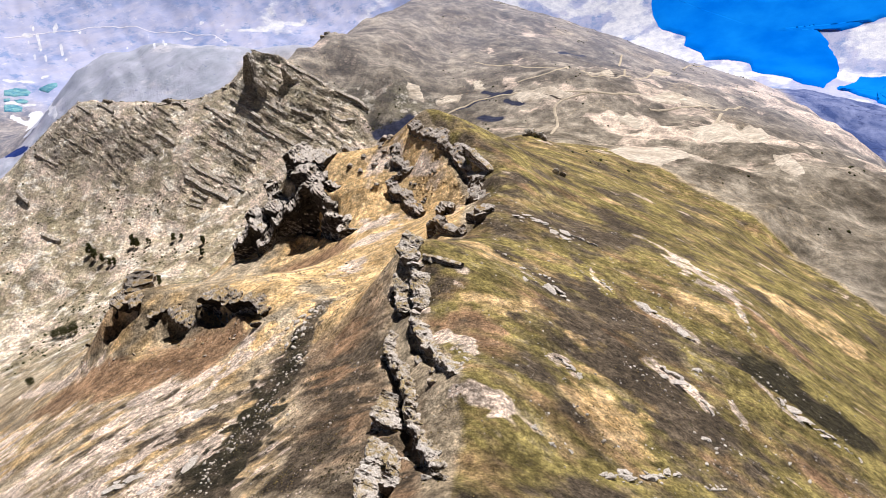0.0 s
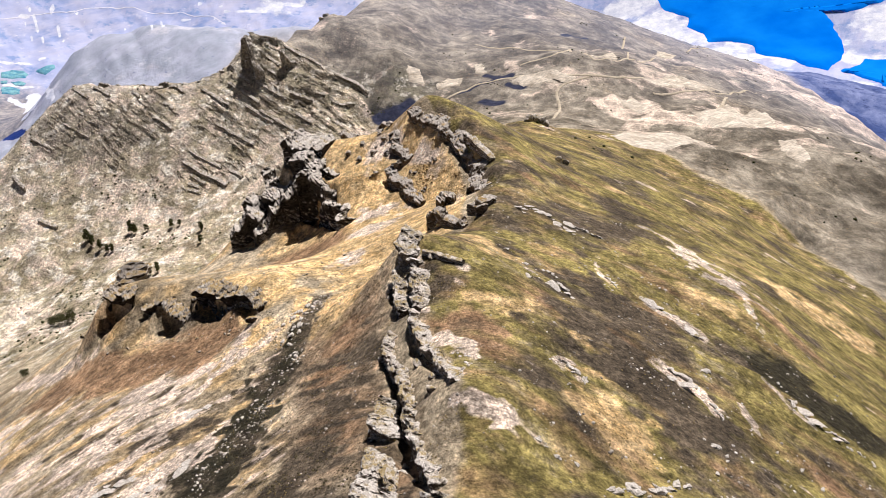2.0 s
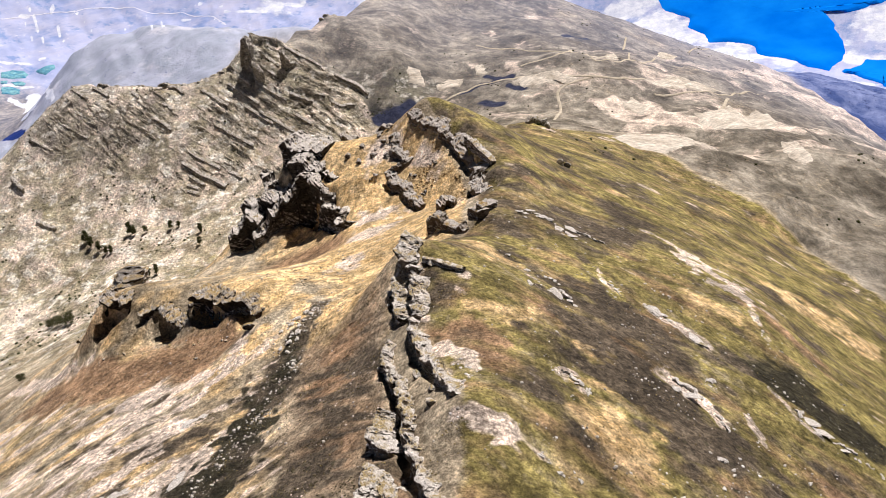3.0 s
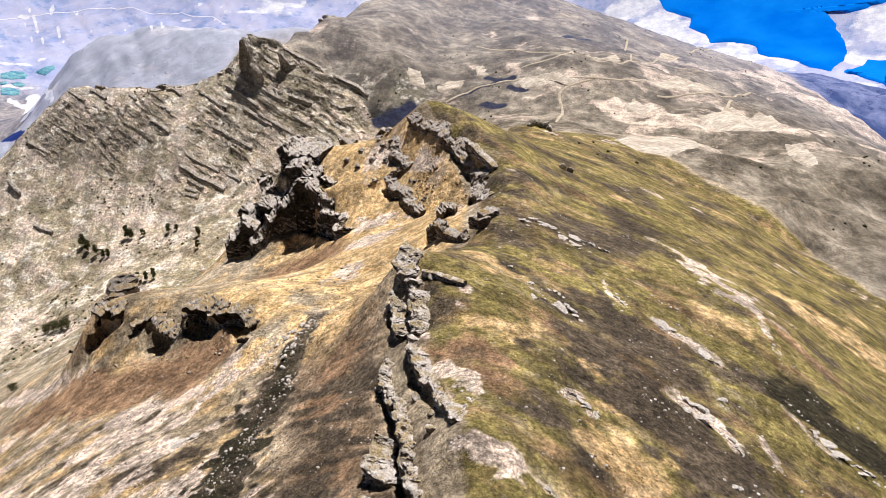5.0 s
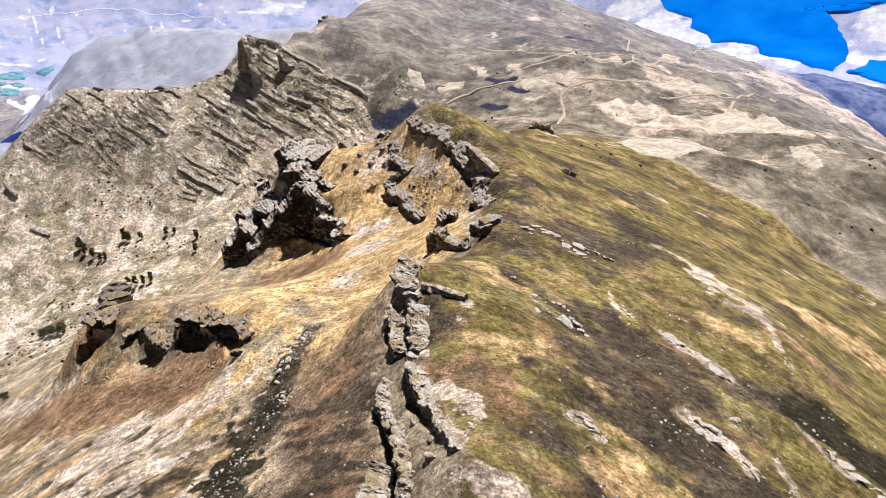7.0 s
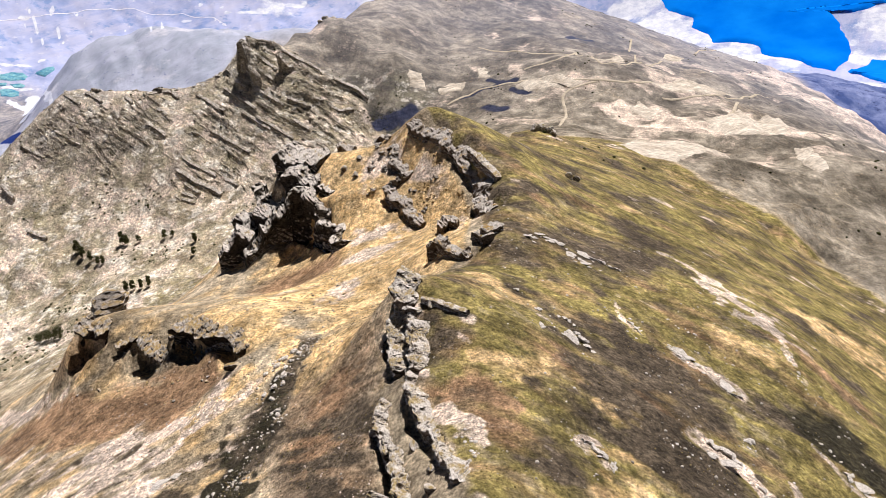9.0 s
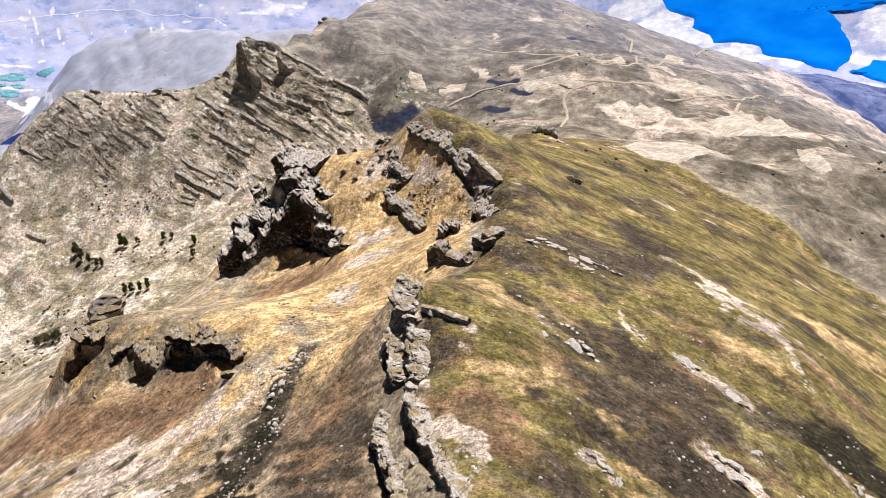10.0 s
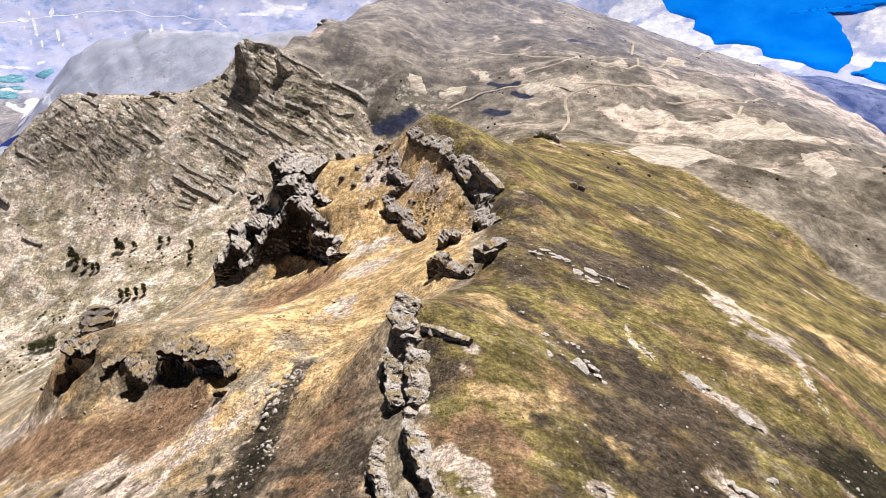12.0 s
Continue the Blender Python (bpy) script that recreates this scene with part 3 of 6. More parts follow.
# ---- the ground ----
def ring_grid():
    front = np.radians(np.arange(-42, 42.01, 0.16))
    rest = np.radians(np.concatenate([np.arange(44, 180, 4.0), np.arange(-180, -43, 4.0)]))
    angles = np.concatenate([front, rest[rest > front[-1]], rest[rest < front[0]] + 2 * math.pi])
    radii = np.concatenate([[4, 20, 35, 48], 55 * np.exp(np.concatenate([np.arange(0, 2.5, 0.0048), np.arange(2.5, 2.85, 0.0026), np.arange(2.85, math.log(4700 / 55), 0.0055)]))])
    return angles, radii


angles, radii = ring_grid()
A, R = np.meshgrid(angles, radii)
GX, GY = R * np.sin(A), R * np.cos(A) - 10
GZ = land(GX, GY)


def sheet(name, x, y, z, closed):
    rows, cols = x.shape
    me = bpy.data.meshes.new(name)
    idx = np.arange(rows * cols).reshape(rows, cols)
    nxt = np.roll(idx, -1, 1)
    if not closed:
        idx, nxt = idx[:, :-1], nxt[:, :-1]
    quads = np.stack([idx[:-1], idx[1:], nxt[1:], nxt[:-1]], -1).reshape(-1, 4)
    me.vertices.add(rows * cols)
    me.vertices.foreach_set("co", np.stack([x, y, z], -1).ravel())
    me.loops.add(quads.size)
    me.loops.foreach_set("vertex_index", quads.ravel().astype(np.int32))
    me.polygons.add(len(quads))
    me.polygons.foreach_set("loop_start", np.arange(0, quads.size, 4, dtype=np.int32))
    me.update(calc_edges=True)
    me.shade_smooth()
    return me


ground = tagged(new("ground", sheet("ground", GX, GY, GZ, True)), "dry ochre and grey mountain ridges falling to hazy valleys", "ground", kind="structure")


# ---- materials ----
def material(name):
    m = bpy.data.materials.new(name)
    m.use_nodes = True
    return m, m.node_tree.nodes, m.node_tree.links, m.node_tree.nodes["Principled BSDF"]


class Graph:
    """Short calls for shader nodes."""

    def __init__(self, name, rough=0.95):
        self.m, self.n, self.l, self.out = material(name)
        self.out.inputs["Roughness"].default_value = rough
        self.out.inputs["Specular IOR Level"].default_value = 0.15
        self.pos = self.n.new("ShaderNodeNewGeometry").outputs["Position"]

    def put(self, socket, v):
        if isinstance(v, (int, float)):
            socket.default_value = v
        elif isinstance(v, tuple):
            socket.default_value = (*v, 1.0)[:4] if len(socket.default_value) == 4 else v[:3]
        else:
            self.l.new(v, socket)

    def mapped(self, turn=(0, 0, 0), scale=(1, 1, 1), source=None):
        k = self.n.new("ShaderNodeMapping")
        k.vector_type = "TEXTURE"
        k.inputs["Rotation"].default_value = [radians(a) for a in turn]
        k.inputs["Scale"].default_value = scale
        self.l.new(source or self.pos, k.inputs["Vector"])
        return k.outputs[0]

    def noise(self, size, detail=4, rough=0.6, source=None, warp=0.0):
        k = self.n.new("ShaderNodeTexNoise")
        k.inputs["Scale"].default_value = 1.0 / size
        k.inputs["Detail"].default_value = detail
        k.inputs["Roughness"].default_value = rough
        k.inputs["Distortion"].default_value = warp
        self.l.new(source or self.pos, k.inputs["Vector"])
        return k.outputs["Fac"]

    def vector(self, size):
        k = self.n.new("ShaderNodeTexNoise")
        k.inputs["Scale"].default_value = 1.0 / size
        k.inputs["Detail"].default_value = 4
        self.l.new(self.pos, k.inputs["Vector"])
        return k.outputs["Color"]

    def cells(self, size, source=None, feature="F1", out="Distance"):
        k = self.n.new("ShaderNodeTexVoronoi")
        k.feature = feature
        k.inputs["Scale"].default_value = 1.0 / size
        self.l.new(source or self.pos, k.inputs["Vector"])
        return k.outputs[out]

    def span(self, v, a, b, c=0.0, d=1.0):
        k = self.n.new("ShaderNodeMapRange")
        for i, w in zip(("Value", "From Min", "From Max", "To Min", "To Max"), (v, a, b, c, d)):
            self.put(k.inputs[i], w)
        return k.outputs[0]

    def calc(self, op, a, b=0.0):
        k = self.n.new("ShaderNodeMath")
        k.operation = op
        self.put(k.inputs[0], a)
        self.put(k.inputs[1], b)
        return k.outputs[0]

    def mix(self, f, a, b, blend="MIX"):
        k = self.n.new("ShaderNodeMix")
        k.data_type, k.blend_type = "RGBA", blend
        self.put(k.inputs[0], f)
        self.put(k.inputs[6], a)
        self.put(k.inputs[7], b)
        return k.outputs[2]

    def attr(self, name):
        k = self.n.new("ShaderNodeAttribute")
        k.attribute_name = name
        s = self.n.new("ShaderNodeSeparateColor")
        self.l.new(k.outputs["Color"], s.inputs[0])
        return s.outputs[0], s.outputs[1], s.outputs[2]

    def up(self):
        k = self.n.new("ShaderNodeSeparateXYZ")
        self.l.new(self.n.new("ShaderNodeNewGeometry").outputs["Normal"], k.inputs[0])
        return k.outputs[2]

    def random(self):
        return self.n.new("ShaderNodeObjectInfo").outputs["Random"]

    def finish(self, colour, height=None, depth=0.3, strength=1.0):
        self.put(self.out.inputs["Base Color"], colour)
        if height is not None:
            k = self.n.new("ShaderNodeBump")
            k.inputs["Distance"].default_value = depth
            k.inputs["Strength"].default_value = strength
            self.l.new(height, k.inputs["Height"])
            self.l.new(k.outputs[0], self.out.inputs["Normal"])
        return self.m


def earth_material():
    g = Graph("earth")
    burnt, gold, pale = g.attr("cover_a")
    brown, olive, crags = g.attr("cover_b")
    haze, grey, white = g.attr("cover_c")
    spur, gully_and_shade, bedded_face = g.attr("cover_d")
    turfy, inky_shade, navy_shade = g.attr("cover_e")
    fine = g.noise(0.8, 6, 0.8)
    mid = g.noise(6, 6, 0.62)
    wide = g.noise(40, 5, 0.6)
    across = g.mapped((0, 0, -32), (1.7, 1.0, 1.6))
    streak = g.noise(1.5, 6, 0.75, across, 0.5)
    band = g.noise(4.5, 6, 0.7, across, 0.5)
    fray = g.calc("ADD", g.calc("MULTIPLY", mid, 0.55), g.calc("ADD", g.calc("MULTIPLY", streak, 0.2), g.calc("MULTIPLY", band, 0.25)))
    c = g.mix(g.span(wide, 0.35, 0.65), (0.37, 0.295, 0.195), (0.54, 0.455, 0.33))

    def ragged(w, k=1.4, soft=0.13):
        """Frays the edge of a cover by the noise."""
        return g.span(g.calc("ADD", w, g.calc("MULTIPLY", g.calc("SUBTRACT", fray, 0.5), k)), 0.5 - soft, 0.5 + soft)

    tone = g.span(fray, 0.38, 0.62)
    swirl = g.span(g.noise(80, 7, 0.6, None, 2.0), 0.42, 0.58)
    moor = g.calc("ADD", g.calc("MULTIPLY", g.noise(70, 6, 0.62, None, 0.6), 0.75), g.calc("MULTIPLY", g.noise(13, 6, 0.7), 0.25))
    c = g.mix(ragged(grey), c, g.mix(g.span(moor, 0.42, 0.58), g.mix(swirl, (0.115, 0.098, 0.074), (0.20, 0.172, 0.132)), g.mix(swirl, (0.26, 0.228, 0.178), (0.42, 0.372, 0.30))))
    c = g.mix(ragged(olive), c, g.mix(g.span(band, 0.35, 0.65), (0.148, 0.122, 0.044), (0.40, 0.33, 0.118)))
    c = g.mix(ragged(gold, 1.5, 0.42), c, g.mix(tone, (0.54, 0.35, 0.145), (0.84, 0.63, 0.36)))
    c = g.mix(ragged(brown, 1.5, 0.42), c, g.mix(tone, (0.215, 0.127, 0.070), (0.46, 0.300, 0.178)))
    c = g.mix(ragged(burnt, 1.8, 0.32), c, g.mix(g.span(streak, 0.35, 0.65), (0.055, 0.044, 0.032), (0.178, 0.139, 0.096)))
    c = g.mix(ragged(pale, 1.8, 0.22), c, g.mix(g.span(fine, 0.35, 0.65), (0.58, 0.445, 0.35), (0.88, 0.755, 0.635)))
    # near-black cover: gully bed, plus shade painted on lower slope and notch
    c = g.mix(ragged(gully_and_shade, 1.6), c, g.mix(g.span(streak, 0.36, 0.64), (0.020, 0.018, 0.012), (0.070, 0.060, 0.034)))
    # ploughed contour lines on the grey mountain
    lines = g.noise(2.2, 3, 0.6, g.mapped((2, -2, 0), (70, 70, 1.0)), 0.1)
    c = g.mix(g.calc("MULTIPLY", grey, g.calc("MULTIPLY", g.span(lines, 0.45, 0.38), g.span(g.noise(60, 4, 0.6), 0.48, 0.60, 0, 0.35))), c, (0.10, 0.088, 0.068))
    # bare rock on the steep bedded face
    flat = g.span(g.up(), 0.55, 0.85)
    rock = g.mix(g.span(mid, 0.35, 0.65), (0.22, 0.195, 0.155), (0.60, 0.54, 0.43))
    strata = g.noise(1.5, 5, 0.7, g.mapped((0, 22.8, 0), (16, 16, 1.0)), 0.35)
    rock = g.mix(g.calc("MULTIPLY", g.span(strata, 0.58, 0.42), g.calc("MULTIPLY", bedded_face, 0.6)), rock, (0.09, 0.082, 0.07))
    c = g.mix(g.calc("MULTIPLY", crags, g.calc("SUBTRACT", 1.0, flat)), c, rock)
    patchy = g.noise(26, 5, 0.65)
    seams = g.calc("MULTIPLY", bedded_face, g.calc("MULTIPLY", g.span(strata, 0.44, 0.38), g.span(patchy, 0.45, 0.56)))
    c = g.mix(g.calc("MULTIPLY", seams, 0.8), c, (0.075, 0.068, 0.058))
    # white scree and green-grey turf mottling the western ridge
    c = g.mix(g.calc("MULTIPLY", turfy, g.span(g.calc("ADD", g.noise(22, 7, 0.72), g.calc("MULTIPLY", mid, 0.3)), 0.70, 0.62, 0, 0.5)), c, (0.31, 0.29, 0.185))
    c = g.mix(g.calc("MULTIPLY", turfy, g.span(g.calc("ADD", g.noise(17, 7, 0.75), g.calc("MULTIPLY", mid, 0.3)), 0.675, 0.75, 0, 0.9)), c, (0.82, 0.77, 0.67))
    # clumps of grass and stones: fine value changes
    grain = g.calc("MULTIPLY", g.span(fine, 0.38, 0.62, 0.50, 1.47), g.span(g.noise(2.6, 5, 0.75), 0.39, 0.61, 0.60, 1.43))
    coarse = g.calc("SUBTRACT", 1.0, g.calc("MULTIPLY", grey, 0.65))
    c = g.mix(coarse, c, g.mix(1.0, c, grain, "MULTIPLY"))
    blot = g.calc("MULTIPLY", g.span(g.noise(14, 5, 0.7), 0.39, 0.61, 0.64, 1.32), g.span(wide, 0.37, 0.63, 0.82, 1.16))
    c = g.mix(1.0, c, blot, "MULTIPLY")
    # tussocks and low scrub, as dark dots
    dots = g.calc("MULTIPLY", g.span(g.cells(4.2), 0.10, 0.22, 1.0, 0.0), g.span(g.noise(30, 3, 0.6), 0.45, 0.6))
    c = g.mix(g.calc("MULTIPLY", dots, 0.65), c, (0.055, 0.055, 0.028))
    # shade of the notch and hollows, painted as a blue-black tone
    c = g.mix(ragged(inky_shade, 0.9, 0.3), c, g.mix(g.span(mid, 0.35, 0.65), (0.008, 0.011, 0.035), (0.035, 0.04, 0.075)))
    # far slopes: haze painted in as pale lilac and blue tones
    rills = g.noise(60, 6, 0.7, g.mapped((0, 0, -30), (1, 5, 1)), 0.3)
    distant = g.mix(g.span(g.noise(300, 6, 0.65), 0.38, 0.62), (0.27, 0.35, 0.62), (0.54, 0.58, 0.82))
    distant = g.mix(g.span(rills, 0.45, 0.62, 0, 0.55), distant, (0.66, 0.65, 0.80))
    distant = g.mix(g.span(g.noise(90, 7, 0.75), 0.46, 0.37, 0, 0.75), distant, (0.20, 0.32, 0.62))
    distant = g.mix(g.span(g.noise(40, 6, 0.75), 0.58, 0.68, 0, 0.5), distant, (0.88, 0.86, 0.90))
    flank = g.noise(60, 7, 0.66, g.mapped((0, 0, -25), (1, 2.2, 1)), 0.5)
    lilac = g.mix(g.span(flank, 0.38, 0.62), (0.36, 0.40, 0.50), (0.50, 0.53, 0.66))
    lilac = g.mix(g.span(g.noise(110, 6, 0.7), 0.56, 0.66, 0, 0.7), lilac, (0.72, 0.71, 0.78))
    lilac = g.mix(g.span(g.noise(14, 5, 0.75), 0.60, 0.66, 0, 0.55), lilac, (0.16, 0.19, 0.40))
    # eastern hill: cloud shade and haze put into a dark blue
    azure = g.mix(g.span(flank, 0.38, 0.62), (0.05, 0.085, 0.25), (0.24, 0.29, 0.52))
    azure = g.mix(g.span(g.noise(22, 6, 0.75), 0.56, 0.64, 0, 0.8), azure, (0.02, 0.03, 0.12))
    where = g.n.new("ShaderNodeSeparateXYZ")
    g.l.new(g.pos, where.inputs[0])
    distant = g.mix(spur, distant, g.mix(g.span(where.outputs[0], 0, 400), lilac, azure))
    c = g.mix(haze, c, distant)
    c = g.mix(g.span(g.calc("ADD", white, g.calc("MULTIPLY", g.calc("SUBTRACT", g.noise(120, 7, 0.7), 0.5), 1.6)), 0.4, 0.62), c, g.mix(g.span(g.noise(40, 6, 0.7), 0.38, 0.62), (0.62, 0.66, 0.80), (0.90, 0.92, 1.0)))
    # cloud shade behind the western ridge, painted navy
    c = g.mix(g.span(navy_shade, 0.4, 0.6), c, (0.01, 0.035, 0.20))
    height = g.calc("ADD", g.calc("ADD", g.calc("MULTIPLY", fine, 0.6), g.calc("MULTIPLY", mid, g.calc("SUBTRACT", 2.4, g.calc("MULTIPLY", grey, 1.3)))), g.calc("MULTIPLY", g.calc("MULTIPLY", strata, bedded_face), 1.3))
    return g.finish(c, height, 1.0, 1.0)


# dust: strength of the sunlit pale tone painted on up-facing rock
def rock_material(name, dark, light, moss, mossy, dust=1.0):
    g = Graph(name, 0.9)
    fine = g.noise(0.5, 6, 0.8)
    mid = g.noise(3.0, 6, 0.7)
    layer = g.noise(0.5, 5, 0.65, g.mapped((28, 20, 0), (6, 6, 0.9)), 0.5)
    c = g.mix(g.span(g.calc("ADD", g.calc("MULTIPLY", mid, 0.6), g.calc("MULTIPLY", fine, 0.4)), 0.42, 0.56), dark, light)
    c = g.mix(g.span(layer, 0.5, 0.62), c, tuple(v * 0.5 for v in dark))
    # sunlit tops painted pale by facing, steep faces kept dark, with a ragged edge
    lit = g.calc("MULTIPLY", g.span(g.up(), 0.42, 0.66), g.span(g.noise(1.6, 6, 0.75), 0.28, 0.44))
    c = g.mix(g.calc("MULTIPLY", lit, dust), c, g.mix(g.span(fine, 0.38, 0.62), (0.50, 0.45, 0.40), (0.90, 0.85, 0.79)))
    top = g.calc("MULTIPLY", g.span(g.up(), 0.66, 0.9), g.span(g.noise(4.5, 5, 0.65), 0.62 - 0.3 * mossy, 0.72 - 0.3 * mossy))
    c = g.mix(top, c, g.mix(g.span(fine, 0.38, 0.62), tuple(v * 0.6 for v in moss), moss))
    crack = g.span(g.cells(2.2, g.mix(0.12, g.mapped((20, 15, 0), (1, 1, 0.45)), g.vector(1.5), "ADD"), "DISTANCE_TO_EDGE"), 0.0, 0.05)
    c = g.mix(g.span(crack, 0, 1, 0.975, 1.0), tuple(v * 0.6 for v in dark), c)
    h = g.calc("ADD", g.calc("MULTIPLY", fine, 0.5), g.calc("ADD", g.calc("MULTIPLY", layer, 0.8), g.calc("MULTIPLY", crack, 0.2)))
    return g.finish(c, h, 0.6, 1.0)


EARTH = earth_material()
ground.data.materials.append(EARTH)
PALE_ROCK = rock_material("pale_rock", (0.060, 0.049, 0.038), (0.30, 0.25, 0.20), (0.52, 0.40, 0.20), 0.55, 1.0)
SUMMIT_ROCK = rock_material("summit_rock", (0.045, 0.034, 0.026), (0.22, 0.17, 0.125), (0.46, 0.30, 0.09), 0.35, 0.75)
# near-black bases put the steep faces' deep shade into the colour
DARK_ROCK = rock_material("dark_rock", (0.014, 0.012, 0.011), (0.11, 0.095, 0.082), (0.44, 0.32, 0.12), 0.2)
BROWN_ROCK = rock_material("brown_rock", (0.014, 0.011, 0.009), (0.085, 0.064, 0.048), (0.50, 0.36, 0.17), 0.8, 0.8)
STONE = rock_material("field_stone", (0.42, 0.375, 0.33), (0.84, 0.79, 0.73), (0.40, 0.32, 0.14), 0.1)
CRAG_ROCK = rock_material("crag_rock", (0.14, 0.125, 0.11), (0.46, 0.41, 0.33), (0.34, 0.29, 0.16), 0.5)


# ---- what covers the ground ----
def blob(x, y, cx, cy, rx, ry, turn=0.0, soft=0.5):
    c, s = math.cos(radians(turn)), math.sin(radians(turn))
    u, v = ((x - cx) * c + (y - cy) * s) / rx, (-(x - cx) * s + (y - cy) * c) / ry
    return step(1 + soft, 1 - soft, np.hypot(u, v))


def streaks(x, y, turn, long, wide, seed, octaves=4):
    """Noise drawn out along a direction, -1 to 1."""
    c, s = math.cos(radians(turn)), math.sin(radians(turn))
    return fbm((x * c + y * s) / long, (-x * s + y * c) / wide, 1.0, octaves, seed)


def line_distance(x, y, path):
    best = np.full(x.shape, 1e9)
    for a, b in zip(path, path[1:]):
        dx, dy = b[0] - a[0], b[1] - a[1]
        u = np.clip(((x - a[0]) * dx + (y - a[1]) * dy) / (dx * dx + dy * dy), 0, 1)
        best = np.minimum(best, np.hypot(x - a[0] - u * dx, y - a[1] - u * dy))
    return best


def crest_x(y):
    """Where the ridge's crest runs at y."""
    return np.interp(y, [-60, 82, 116, 135, 160, 187, 222, 255, 312, 336, 365, 400], [8, 0, 2, -2, -8, -10, -2, 12, 16, 12, 2, -14])


GULLY = [(-60, 90), (-57, 121), (-52, 150), (-49, 172), (-46, 195), (-43, 220)]


